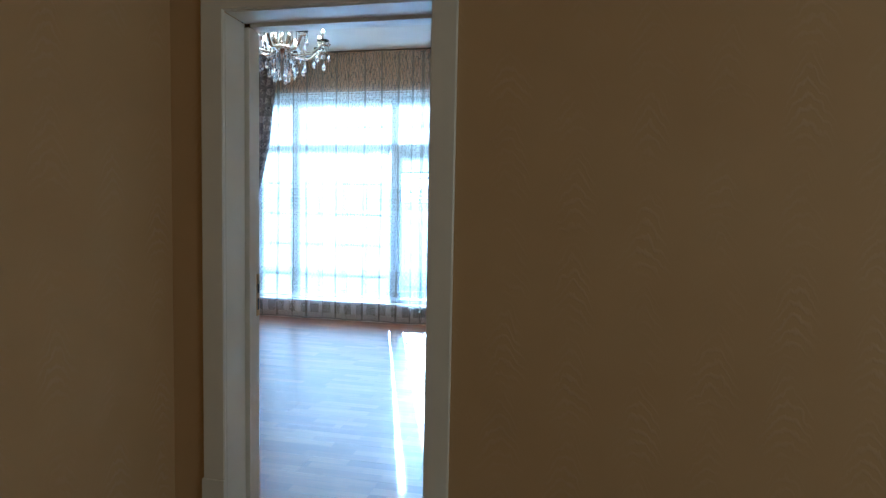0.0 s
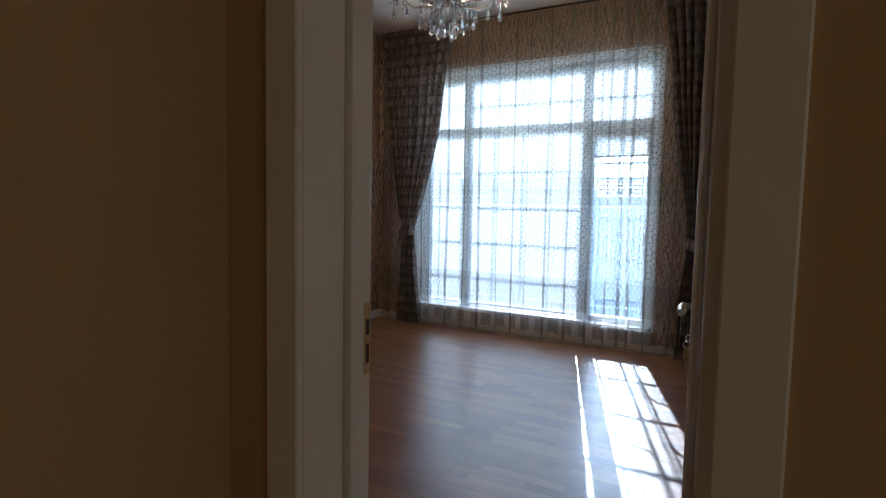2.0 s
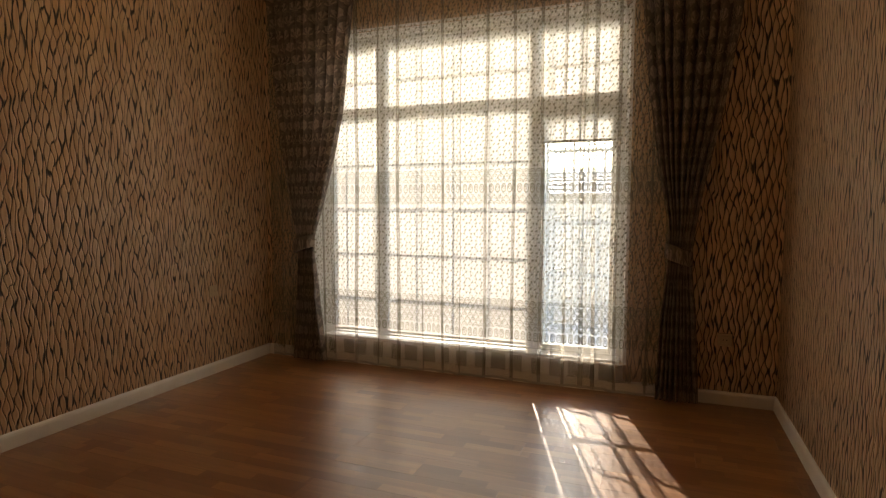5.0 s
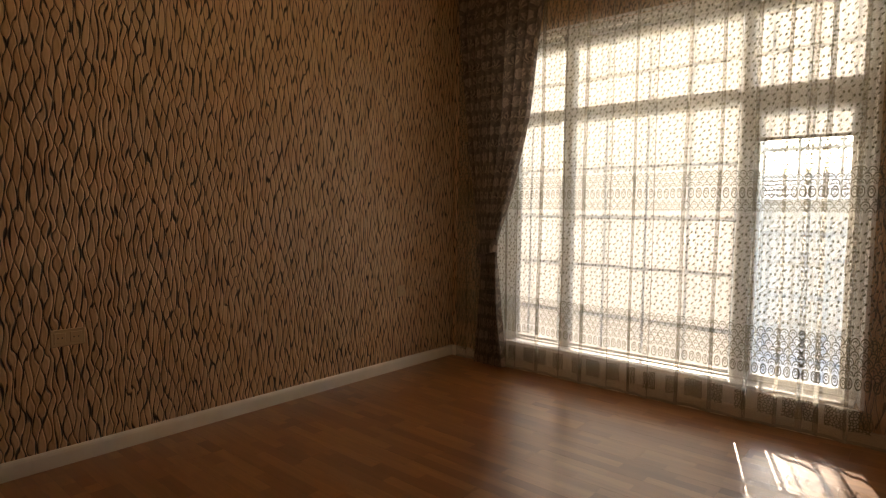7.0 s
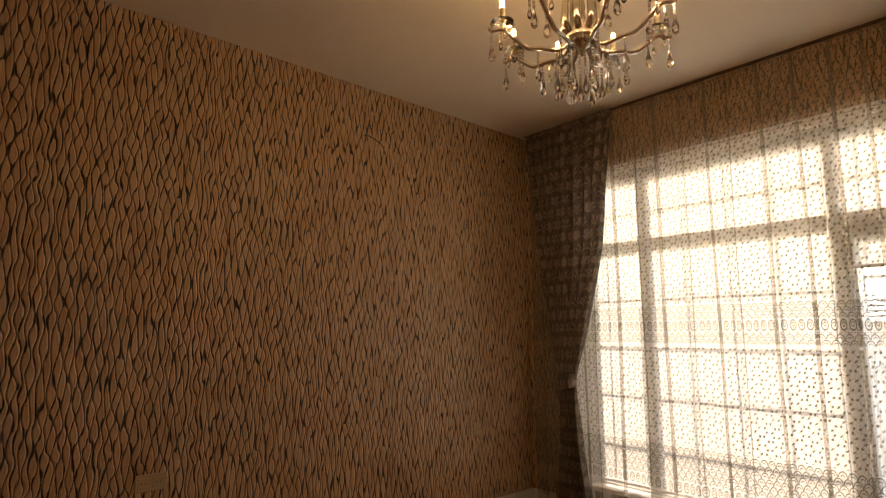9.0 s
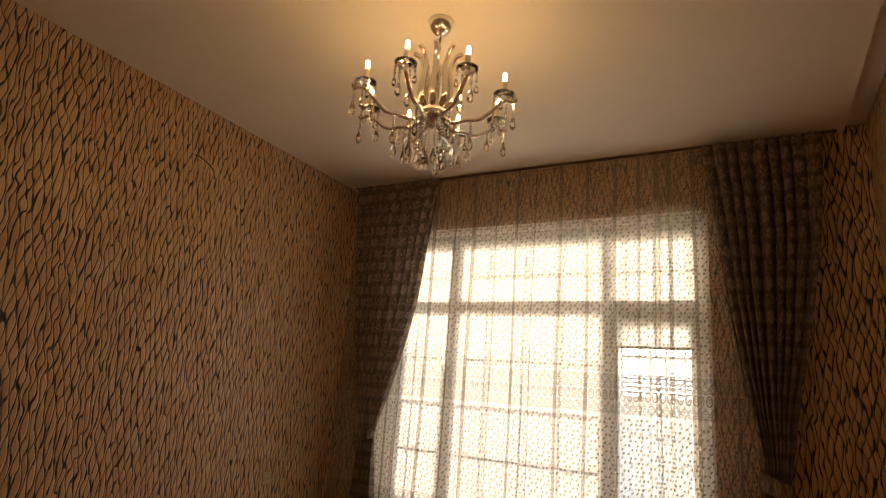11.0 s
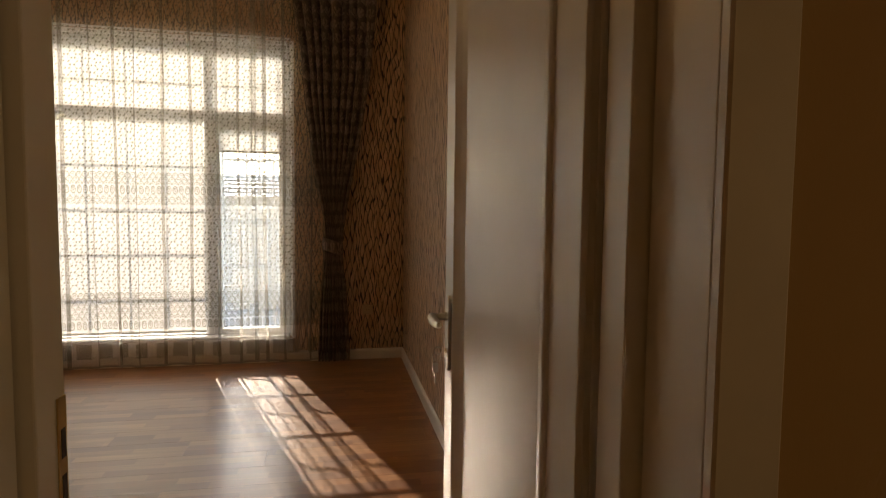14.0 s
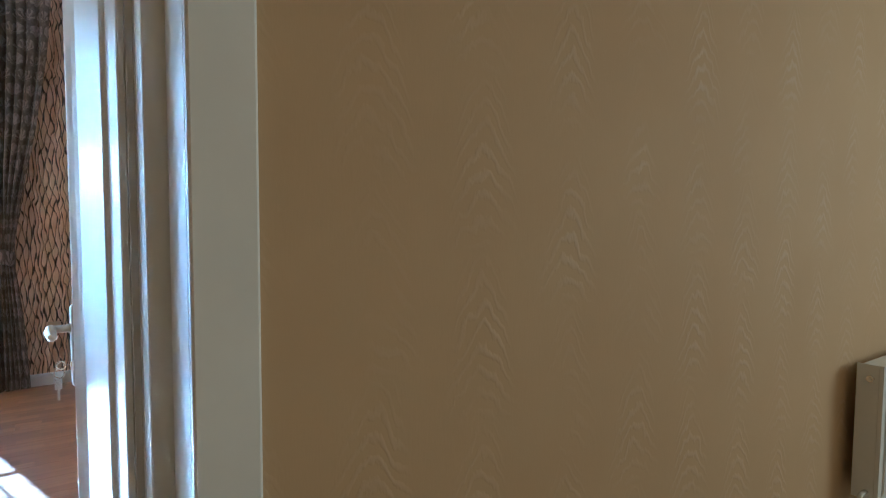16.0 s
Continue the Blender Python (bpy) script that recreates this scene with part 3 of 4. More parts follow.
# reveals
bm = bmesh.new()
for x0, dx, spl in ((WX0, -1, SPLAY), (WX1, 1, SPLAY_E)):
    quad = [(x0, FY0), (x0 + dx * spl, WY - 0.001), (x0 + dx * (spl + 0.02), WY - 0.001), (x0 + dx * (spl + 0.02), FY1), (x0, FY1)]
    A = [bm.verts.new((px, py, WZ0)) for px, py in quad]
    B = [bm.verts.new((px, py, WZ1)) for px, py in quad]
    for q in range(5):
        bm.faces.new((A[q], A[(q + 1) % 5], B[(q + 1) % 5], B[q]))
    bm.faces.new(A[::-1])
    bm.faces.new(B)
box(bm, (WX0 + 0.012, WY + 0.004, WZ1 - 0.012), (WX1 - 0.012, FY0, WZ1))
part("reveal", bm, M_PVC, win)
solid("window_sill", M_PVC, (WX0 + 0.004, WY - 0.008, WZ0 + 0.001), (WX1 - 0.004, FY0 - 0.002, WZ0 + 0.022), 0.006, win)

# white plaster lining outside the frame, added to bounce sun onto the shaded blinds
bm = bmesh.new()
oy0, oy1 = FY1 + 0.006, WY + WT + 0.012
box(bm, (WX0 + 0.0005, oy0, WZ0 + 0.012), (WX0 + 0.012, oy1, WZ1 - 0.012), 0.002)
box(bm, (WX1 - 0.012, oy0, WZ0 + 0.012), (WX1 - 0.0005, oy1, WZ1 - 0.012), 0.002)
box(bm, (WX0 - 0.03, oy0, WZ1 - 0.0115), (WX1 + 0.03, oy1, WZ1 - 0.0005), 0.002)
part("outer_bounce_lining", bm, M_RENDER, win, "white plaster reveal outside the glass, added to bounce light inward")
# white sill added for the same upward bounce
solid("outer_bounce_sill", M_PVC, (WX0 + 0.001, oy0, WZ0 + 0.0005), (WX1 - 0.001, oy1 + 0.05, WZ0 + 0.0115), 0.003, win)

# wrought grille outside
gr = thing("window_grille", "grey iron window grille with wavy rods outside the glass", "window grille")
GY = 6.60
bm = bmesh.new()
BARS = (2.375, 1.707, 1.344, 0.980, 0.607, 0.235)
for z in BARS:
    box(bm, (WX0 - 0.05, GY, z - 0.0115), (WX1 + 0.05, GY + 0.012, z + 0.0115))
part("cross_bars", bm, M_BAR, gr)
for x in [-3.209, -2.872, -2.567, -2.259, -1.970, -1.665, -1.503, -1.305, -1.200, -1.080]:
    bm = bmesh.new()
    box(bm, (x - 0.008, GY + 0.012, 0.10), (x + 0.008, GY + 0.026, 2.70))
    part("upright_bar", bm, M_BAR, gr)
for z in (1.213, 0.812, 0.407):
    for x0, x1 in ((-1.503, -1.305), (-1.200, -1.080)):
        n = 14
        pts = [(x0 + (x1 - x0) * i / n, GY + 0.034, z - 0.045 + 0.09 * i / n + 0.016 * math.sin(2 * math.pi * i / n)) for i in range(n + 1)]
        bm = bmesh.new()
        tube(bm, pts, 0.009, 8)
        part("wavy_rod", bm, M_BAR, gr)

# roller blinds
def roller_blind(x0, x1, z0, label):
    b = thing("roller_blind", label, "roller blind", "roller blinds in the window")
    y = 6.432
    bm = bmesh.new()
    tube(bm, [(x0 + 0.004, y - 0.0215, WZ1 - 0.038), (x1 - 0.004, y - 0.0215, WZ1 - 0.038)], 0.021, 14)
    part("roller", bm, M_BLIND, b)
    bm = bmesh.new()
    n = 24
    top = WZ1 - 0.03
    rows = [[bm.verts.new((x0 + 0.008 + (x1 - x0 - 0.016) * i / n, y + 0.0016 * math.sin(i * 1.3 + j), z0 + (top - z0) * j / 10)) for i in range(n + 1)] for j in range(11)]
    for r0, r1 in zip(rows, rows[1:]):
        for i in range(n):
            bm.faces.new((r0[i], r0[i + 1], r1[i + 1], r1[i])).smooth = True
    part("fabric", bm, M_BLIND, b)
    bm = bmesh.new()
    box(bm, (x0 + 0.006, y - 0.006, z0 - 0.016), (x1 - 0.006, y + 0.006, z0 + 0.006), 0.003)
    part("bottom_rail", bm, M_PVC, b)
    bm = bmesh.new()
    tube(bm, [(x1 - 0.006, y - 0.012, WZ1 - 0.05), (x1 - 0.006, y - 0.013, max(z0 - 0.05, 0.35) if z0 < 1 else 0.25)], 0.0028, 6)
    part("chain", bm, M_PVC, b, "thin white pull chain")
    return b


roller_blind(WX0 + 0.02, GAP1 + 0.001, 0.262, "cream roller blind let down to the sill")
roller_blind(GAP1 + 0.005, GAP2 - 0.012, 0.262, "wide cream roller blind let down to the sill")
roller_blind(GAP2 + 0.012, WX1 - 0.02, 1.765, "cream roller blind raised to the top third")
bm = bmesh.new()
box(bm, (WX0 + 0.014, 6.340, WZ1 - 0.034), (WX1 - 0.014, 6.362, WZ1 - 0.013), 0.003)
# white strip on the wall stands for the light leaking above the blinds
box(bm, (WX0 - 0.02, 6.309, WZ1 + 0.004), (WX1 + 0.02, 6.3295, WZ1 + 0.020), 0.003)
tagged(part("track_and_leak_strip", bm, M_PVC), "slim white track across the window head, with a strip standing for leaked light", "blind track")

# ---- textiles ----
def cloth(bm, across, rows, point):
    """A sheet of across x rows quads; point(i, j) gives place and fabric coordinates."""
    uvl = bm.loops.layers.uv.new("UVMap")
    grid, uvs = [], {}
    for j in range(rows + 1):
        line = []
        for i in range(across + 1):
            p, uvp = point(i / across, j / rows)
            v = bm.verts.new(p)
            uvs[v] = uvp
            line.append(v)
        grid.append(line)
    for a, b in zip(grid, grid[1:]):
        for i in range(across):
            f = bm.faces.new((a[i], a[i + 1], b[i + 1], b[i]))
            f.smooth = True
            for lp in f.loops:
                lp[uvl].uv = uvs[lp.vert]


def sheer():
    """A long cloth taken up in flat stretches and narrow back-folds, where it lies three layers deep."""
    s = thing("sheer_curtain", "white embroidered sheer curtain hanging in soft folds to the floor", "sheer curtain")
    X0, X1 = -3.80, -0.735
    rnd = random.Random(4)
    fine = 0.0045
    xs, ys, us = [X0], [0.0], [0.0]
    while xs[-1] < X1:
        flat, back, depth = rnd.uniform(0.08, 0.22), rnd.uniform(0.015, 0.05), rnd.uniform(0.008, 0.016)
        n = int((flat + 2 * back) / fine)
        for q in range(n):
            t = (q + 0.5) / n * (flat + 2 * back)
            turn = 0.5 + 0.5 * math.tanh((t - flat - back * 0.5) / 0.005) if t < flat + back else 0.5 - 0.5 * math.tanh((t - flat - back * 1.5) / 0.005)
            xs.append(xs[-1] + fine * (1 - 2 * turn))
            us.append(us[-1] + fine)
            w = t / (flat + 2 * back)
            ys.append(depth * (math.sin(2 * math.pi * w) + 0.9 * turn))
    n = len(xs) - 1
    ph = [rnd.uniform(0, 6.28) for _ in range(4)]

    def point(f, h):
        i = min(n, round(f * n))
        z = 0.014 + (ZC - 0.02 - 0.014) * h
        free = (1 - h) ** 1.5
        x = xs[i] + 0.012 * free * math.sin(5.5 * xs[i] + 2.2 * h + ph[0]) + 0.004 * math.sin(3.1 * z + 9 * xs[i] + ph[1])
        hem = 0.004 * free * math.sin(11 * xs[i] + ph[2])
        return (x, 6.275 + ys[i] * (0.55 + 0.55 * free), z + hem), (us[i], z)
    bm = bmesh.new()
    cloth(bm, n, 14, point)
    part("fabric", bm, M_LACE, s)
    bm = bmesh.new()
    # rail coloured dark to stand for the shade line below the ceiling
    box(bm, (XL + 0.05, 6.255, ZC - 0.008), (XR - 0.16, 6.295, ZC - 0.001), 0.002)
    part("rail", bm, M_BROWN, s, "slim ceiling curtain rail, coloured dark like the shade line there")


sheer()


def lerp_table(tab, z):
    for (z0, a0), (z1, a1) in zip(tab, tab[1:]):
        if z0 <= z <= z1:
            w = (z - z0) / (z1 - z0)
            return a0 + (a1 - a0) * w
    return tab[-1][1] if z > tab[-1][0] else tab[0][1]


TIE = 0.985  # height of the tiebacks


def drape(left, right, label, seed, inner):
    """left, right: the sheet's side edges as (z, x)."""
    d = thing("drape", label, "curtain", "tied drapes beside the window")
    rnd = random.Random(seed)
    ph = [rnd.uniform(0, 6.28) for _ in range(8)]
    pleats = 9

    def point(u, h):
        z = 0.02 + (ZC - 0.04) * h
        a, b = (sum(lerp_table(tab, z + q * 0.03) for q in range(-2, 3)) / 5 for tab in (left, right))
        tight = math.exp(-((z - TIE) / 0.24) ** 2)
        # gather: pleats lie closer on the outer side
        w = u + 0.035 * math.sin(2 * math.pi * u + ph[0])
        x = a + (b - a) * w
        amp = 0.031 + 0.012 * math.sin(5 * u + ph[1])
        amp *= (1.0 - 0.72 * tight) * (1.0 - 0.6 * max(0.0, (z - 2.85) / 0.28))
        ang = 2 * math.pi * pleats * u + 0.8 * math.sin(2.2 * z + 6 * u + ph[2]) + 1.5 * math.sin(8 * u + ph[4]) + 0.9 * math.sin(15 * u + ph[5]) + ph[3]
        groove = abs(math.cos(ang / 2)) ** 7
        y = 6.215 + amp * (1.35 * groove - 0.55 * abs(math.sin(ang / 2)) ** 1.5) + 0.006 * math.sin(3 * z + 9 * u)
        x += 0.012 * math.cos(ang) * (b - a) / 0.6
        # swag: the cloth above the tie sags forward
        y -= 0.03 * math.exp(-((z - 1.22) / 0.25) ** 2) * (0.3 + 0.7 * math.sin(math.pi * u))
        return (x, y, z), (u * 1.9, z)
    bm = bmesh.new()
    cloth(bm, 216, 64, point)
    part("fabric", bm, M_DRAPE, d)
    # tieback band
    cx, hw = (lerp_table(left, TIE) + lerp_table(right, TIE)) / 2, (lerp_table(right, TIE) - lerp_table(left, TIE)) / 2 + 0.006
    bm = bmesh.new()
    rings = []
    n = 36
    for k in range(n):
        t = 2 * math.pi * k / n
        rr = 1 + 0.03 * math.sin(7 * t)
        tilt = 0.028 * math.cos(t) * inner
        ring = []
        for q, (dz, dr) in enumerate(((-0.052, 0.94), (-0.045, 1.02), (0.0, 1.05), (0.045, 1.02), (0.052, 0.94), (0.0, 0.90))):
            ring.append(bm.verts.new((cx + hw * math.cos(t) * dr * rr, 6.195 + 0.072 * math.sin(t) * dr * rr, TIE + dz + tilt)))
        rings.append(ring)
    for k in range(n):
        a, b = rings[k], rings[(k + 1) % n]
        for q in range(6):
            bm.faces.new((a[q], a[(q + 1) % 6], b[(q + 1) % 6], b[q])).smooth = True
    uvl = bm.loops.layers.uv.new("UVMap")
    for f in bm.faces:
        for lp in f.loops:
            lp[uvl].uv = (lp.vert.co.x * 2, lp.vert.co.z * 0.6)
    part("tieback", bm, M_DRAPE, d, "gathered tieback of the same cloth")
    return d


drape([(0, -3.545), (0.52, -3.505), (0.91, -3.489), (1.05, -3.495), (1.12, -3.510), (1.68, -3.610), (2.38, -3.710), (3.04, -3.780), (3.2, -3.785)],
      [(0, -3.250), (0.53, -3.312), (0.91, -3.335), (1.05, -3.330), (1.25, -3.272), (1.46, -3.225), (2.05, -3.075), (2.59, -3.000), (3.06, -2.925), (3.2, -2.915)],
      "grey-brown patterned drape tied back, floor length, beside the window", 3, 1)
drape([(0, -0.710), (0.53, -0.69), (0.90, -0.652), (1.07, -0.645), (1.2, -0.655), (1.57, -0.729), (2.2, -0.825), (2.63, -0.868), (3.05, -0.933), (3.2, -0.94)],
      [(0, -0.440), (0.55, -0.468), (0.92, -0.500), (1.08, -0.495), (1.38, -0.451), (1.88, -0.354), (2.42, -0.280), (3.0, -0.248), (3.2, -0.245)],
      "dark grey-brown patterned drape tied back, with deep pleats", 8, -1)

# ---- doorway ----
fr = thing("door_frame", "white painted door frame with flat casings and plinth blocks", "door frame", kind="structure")
SY = 2.18  # where the lining steps in to the stop
for side, x0 in ((1, JX0), (-1, JX1)):
    bm = bmesh.new()
    lo, hi = sorted((x0 - side * 0.02, x0))
    box(bm, (lo, DY + 0.001, 0), (hi, SY, JZ + 0.0), 0.002)
    lo, hi = sorted((x0 - side * 0.02, x0 + side * (0.02 if side == 1 else 0.033)))
    box(bm, (lo, SY + 0.004, 0), (hi, RY + 0.002, JZ - 0.012), 0.003)
    part("jamb", bm, M_WHITE, fr)
bm = bmesh.new()
box(bm, (JX0 + 0.001, DY + 0.001, JZ), (JX1 - 0.001, SY, JZ + 0.02), 0.002)
box(bm, (JX0 + 0.021, SY + 0.004, JZ - 0.012), (JX1 - 0.034, RY + 0.002, JZ + 0.02), 0.003)
part("head", bm, M_WHITE, fr)


def casing(y0, y1, sgn):
    prof = [(0.0, 0.0), (0.0, 0.014), (0.004, 0.018), (0.091, 0.018), (0.095, 0.015), (0.095, 0.0)]
    for side, x0 in ((-1, JX0), (1, JX1)):
        bm = bmesh.new()
        A = [bm.verts.new((x0 + side * (0.0006 + u), y0 + sgn * w, 0.0)) for u, w in prof]
        B = [bm.verts.new((x0 + side * (0.0006 + u), y0 + sgn * w, JZ + 0.005 + u)) for u, w in prof]
        n = len(prof)
        for k in range(n):
            bm.faces.new((A[k], A[(k + 1) % n], B[(k + 1) % n], B[k]))
        bm.faces.new(A[::-1])
        bm.faces.new(B)
        part("casing", bm, M_WHITE, fr)
        lo, hi = sorted((x0 + side * 0.0, x0 + side * 0.101))
        ya, yb = sorted((y0, y0 + sgn * 0.023))
        solid("plinth_block", M_WHITE, (lo, ya, 0), (hi, yb, 0.205), 0.003, fr)
    bm = bmesh.new()
    A = [bm.verts.new((JX0 - 0.0015 - u, y0 + sgn * w, JZ + 0.0055 + u)) for u, w in prof]
    B = [bm.verts.new((JX1 + 0.0015 + u, y0 + sgn * w, JZ + 0.0055 + u)) for u, w in prof]
    n = len(prof)
    for k in range(n):
        bm.faces.new((A[k], A[(k + 1) % n], B[(k + 1) % n], B[k]))
    bm.faces.new(A[::-1])
    bm.faces.new(B)
    part("casing", bm, M_WHITE, fr)


casing(DY, DY, -1)
casing(RY, RY, 1)
# strike plate on the jamb
bm = bmesh.new()
sx = JX0 + 0.0205
box(bm, (sx, RY - 0.026, 0.845), (sx + 0.0025, RY - 0.002, 1.028), 0.001)
part("strike_plate", bm, M_BRASS, fr, "brass strike plate with two latch holes")
# dark blocks on the plate stand for the shade inside the latch holes
for z0, z1 in ((0.945, 0.985), (0.872, 0.922)):
    solid("latch_hole_shade", M_DARK, (sx + 0.001, RY - 0.020, z0), (sx + 0.0032, RY - 0.008, z1), 0, fr)

# the door, standing open into the room: hinge edge at its origin, leaf along its own +y
door = thing("door_1", "white panelled interior door standing open into the room", "door", place=pose(-0.168, 2.285, 0, 0, 0, 3.7))
LW, LT, LH = 0.853, 0.04, 2.045
bm = bmesh.new()
box(bm, (0.013, 0.003, 0.011), (LT - 0.013, LW - 0.003, LH - 0.003), 0.002)
s0, s1, pz0, pz1 = 0.122, 0.738, 0.22, 1.90
for xa, xb in ((0.0, 0.0135), (LT - 0.0135, LT)):
    box(bm, (xa, 0.0, 0.008), (xb, s0, LH), 0.003)
    box(bm, (xa, s1, 0.008), (xb, LW, LH), 0.003)
    box(bm, (xa, s0 - 0.001, 0.008), (xb, s1 + 0.001, pz0), 0.002)
    box(bm, (xa, s0 - 0.001, pz1), (xb, s1 + 0.001, LH), 0.002)
part("leaf", bm, M_WHITE, door)
# raised moulding that slopes down to the sunk panel
MOULD = [(-0.010, -0.001), (-0.008, 0.005), (-0.004, 0.0085), (0.001, 0.009), (0.006, 0.0075), (0.012, 0.0045), (0.030, -0.003), (0.052, -0.0095), (0.060, -0.0115)]
for face, out in ((0.0, -1), (LT, 1)):
    solid("panel", M_WHITE, (min(face - out * 0.0105, face - out * 0.0138), s0 + 0.05, pz0 + 0.05), (max(face - out * 0.0105, face - out * 0.0138), s1 - 0.05, pz1 - 0.05), 0, door)
    bm = bmesh.new()
    loops = []
    for w, h in MOULD:
        x = face + out * h
        loops.append([bm.verts.new((x, y, z)) for y, z in ((s0 + w, pz0 + w), (s1 - w, pz0 + w), (s1 - w, pz1 - w), (s0 + w, pz1 - w))])
    for la, lb in zip(loops, loops[1:]):
        for q in range(4):
            bm.faces.new((la[q], la[(q + 1) % 4], lb[(q + 1) % 4], lb[q]))
    part("moulding", bm, M_WHITE, door, "raised bead sloping to the panel")
for z in (0.25, 1.75):
    bm = bmesh.new()
    tube(bm, [(0.004, -0.010, z), (0.004, -0.010, z + 0.1)], 0.007, 10)
    part("hinge", bm, M_NICKEL, door)


def handle_set(x, sgn):
    y = LW - 0.055
    bm = bmesh.new()
    # long back plate with rounded ends
    seg, hw, z0, z1 = 10, 0.021, 0.80, 1.03
    outl = [(y + hw * math.cos(math.pi * k / seg), z1 - 0.02 + 0.02 * math.sin(math.pi * k / seg)) for k in range(seg + 1)]
    outl += [(y - hw * math.cos(math.pi * k / seg), z0 + 0.02 - 0.02 * math.sin(math.pi * k / seg)) for k in range(seg + 1)]
    rings = []
    for d, s in ((0.0, 1.0), (0.006, 1.0), (0.0105, 0.78)):
        rings.append([bm.verts.new((x + sgn * d, y + (py - y) * s, 0.915 + (pz - 0.915) * (1 - (1 - s) * 0.18))) for py, pz in outl])
    for a, b in zip(rings, rings[1:]):
        for k in range(len(a)):
            bm.faces.new((a[k], a[(k + 1) % len(a)], b[(k + 1) % len(a)], b[k])).smooth = True
    bm.faces.new(rings[0][::-1])
    bm.faces.new(rings[-1])
    hp = part("handle_plate", bm, M_NICKEL, door, "satin nickel back plate")
    bm = bmesh.new()
    tube(bm, [(x + sgn * 0.008, y, 0.965), (x + sgn * 0.018, y, 0.965), (x + sgn * 0.045, y, 0.965), (x + sgn * 0.056, y - 0.008, 0.965), (x + sgn * 0.060, y - 0.03, 0.963),
              (x + sgn * 0.058, y - 0.07, 0.958), (x + sgn * 0.060, y - 0.105, 0.960), (x + sgn * 0.066, y - 0.125, 0.968)],
         [0.016, 0.011, 0.011, 0.0145, 0.0145, 0.0125, 0.009, 0.005], 14)
    part("lever", bm, M_NICKEL, hp, "curved lever")
    bm = bmesh.new()
    tube(bm, [(x + sgn * 0.008, y, 0.862), (x + sgn * 0.014, y, 0.862)], 0.008, 12)
    part("key_cylinder", bm, M_BRASS, hp)
    return hp


handle_set(0.0, -1)
handle_set(LT, 1)
ky = LW - 0.055
bm = bmesh.new()
tube(bm, [(-0.012, ky, 0.862), (-0.030, ky, 0.862)], 0.002, 6)
lathe_pts = [(-0.036 + 0.011 * math.cos(2 * math.pi * k / 16), ky, 0.862 + 0.011 * math.sin(2 * math.pi * k / 16)) for k in range(17)]
tube(bm, lathe_pts, 0.0028, 6)
tube(bm, [(-0.040 + 0.012 * math.cos(2 * math.pi * k / 16), ky + 0.004 * math.sin(4 * math.pi * k / 16), 0.842 + 0.014 * math.sin(2 * math.pi * k / 16)) for k in range(17)], 0.0016, 6)
box(bm, (-0.052, ky - 0.002, 0.796), (-0.034, ky + 0.001, 0.826), 0.0008)
box(bm, (-0.046, ky - 0.002, 0.765), (-0.040, ky + 0.001, 0.798), 0.0008)
part("key_bunch", bm, M_CHROME, door, "keys on a ring in the lock")

# ---- sockets, switch, cable ----
def socket(place, label, wide=False):
    s = thing("wall_socket", label, "socket", "wall sockets", place=place)
    w = 0.075 if wide else 0.043
    bm = bmesh.new()
    box(bm, (-w, -0.010, -0.043), (w, -0.0005, 0.043), 0.004)
    part("cover", bm, M_CREAM, s)
    for cx in ((-0.035, 0.035) if wide else (0.0,)):
        bm = bmesh.new()
        box(bm, (cx - 0.026, -0.0125, -0.026), (cx + 0.026, -0.0095, 0.026), 0.002)
        ins = part("insert", bm, M_CREAM, s)
        # dark discs stand for the shade in the pin holes
        for dx in (-0.0095, 0.0095):
            bm = bmesh.new()
            tube(bm, [(cx + dx, -0.0128, 0), (cx + dx, -0.0116, 0)], 0.0035, 8)
            part("hole", bm, M_DARK, ins)
    return s


socket(pose(-0.277, WY - 0.001, 0.43), "cream double-hole socket on the wallpaper near the corner")
socket(pose(XL + 0.001, 5.668, 0.64, 0, 0, 90), "cream socket on the patterned wallpaper")
socket(pose(XL + 0.001, 3.326, 0.64, 0, 0, 90), "wide cream socket on the patterned wallpaper", True)
sw = thing("light_switch", "brown framed four-gang light switch", "light switch", place=pose(XR - 0.001, 4.319, 1.533, 0, 0, -90))
solid("switch_frame", M_BROWN, (-0.043, -0.010, -0.048), (0.043, -0.0005, 0.048), 0.004, sw)
for i in range(4):
    solid("rocker", M_CREAM, (-0.030, -0.014, -0.041 + i * 0.021), (0.030, -0.009, -0.023 + i * 0.021), 0.002, sw)
bm = bmesh.new()
tube(bm, [(XL + 0.002, 4.578, 2.774), (XL + 0.022, 4.60, 2.77), (XL + 0.022, 4.66, 2.755), (XL + 0.012, 4.72, 2.735), (XL + 0.03, 4.735, 2.70)], 0.004, 6)
tagged(part("wire_stub", bm, M_DARK), "short dark cable end sticking out of the wallpaper", "cable")

# ---- radiator in the hall ----
rad = thing("radiator", "white steel panel radiator on the hall wall", "radiator")
rx0, rx1, rz0, rz1 = 2.10, 3.1, 0.27, 0.77
bm = bmesh.new()
# one pressed sheet with upright ribs, drawn up in steps so that the ribs fade out at top and bottom
outline = [(rx0, 1.927)]
for i in range(28):
    x = rx0 + 0.03 + i * 0.0345
    outline += [(x - 0.004, 1.925), (x, 1.919), (x + 0.016, 1.919), (x + 0.020, 1.925)]
outline += [(rx1, 1.927), (rx1, 1.940), (rx0, 1.940)]
rows = [[bm.verts.new((x, y if q or y > 1.924 else 1.925, z)) for x, y in outline] for z, q in ((rz0, 0), (rz0 + 0.03, 0), (rz0 + 0.045, 1), (rz1 - 0.045, 1), (rz1 - 0.03, 0), (rz1, 0))]
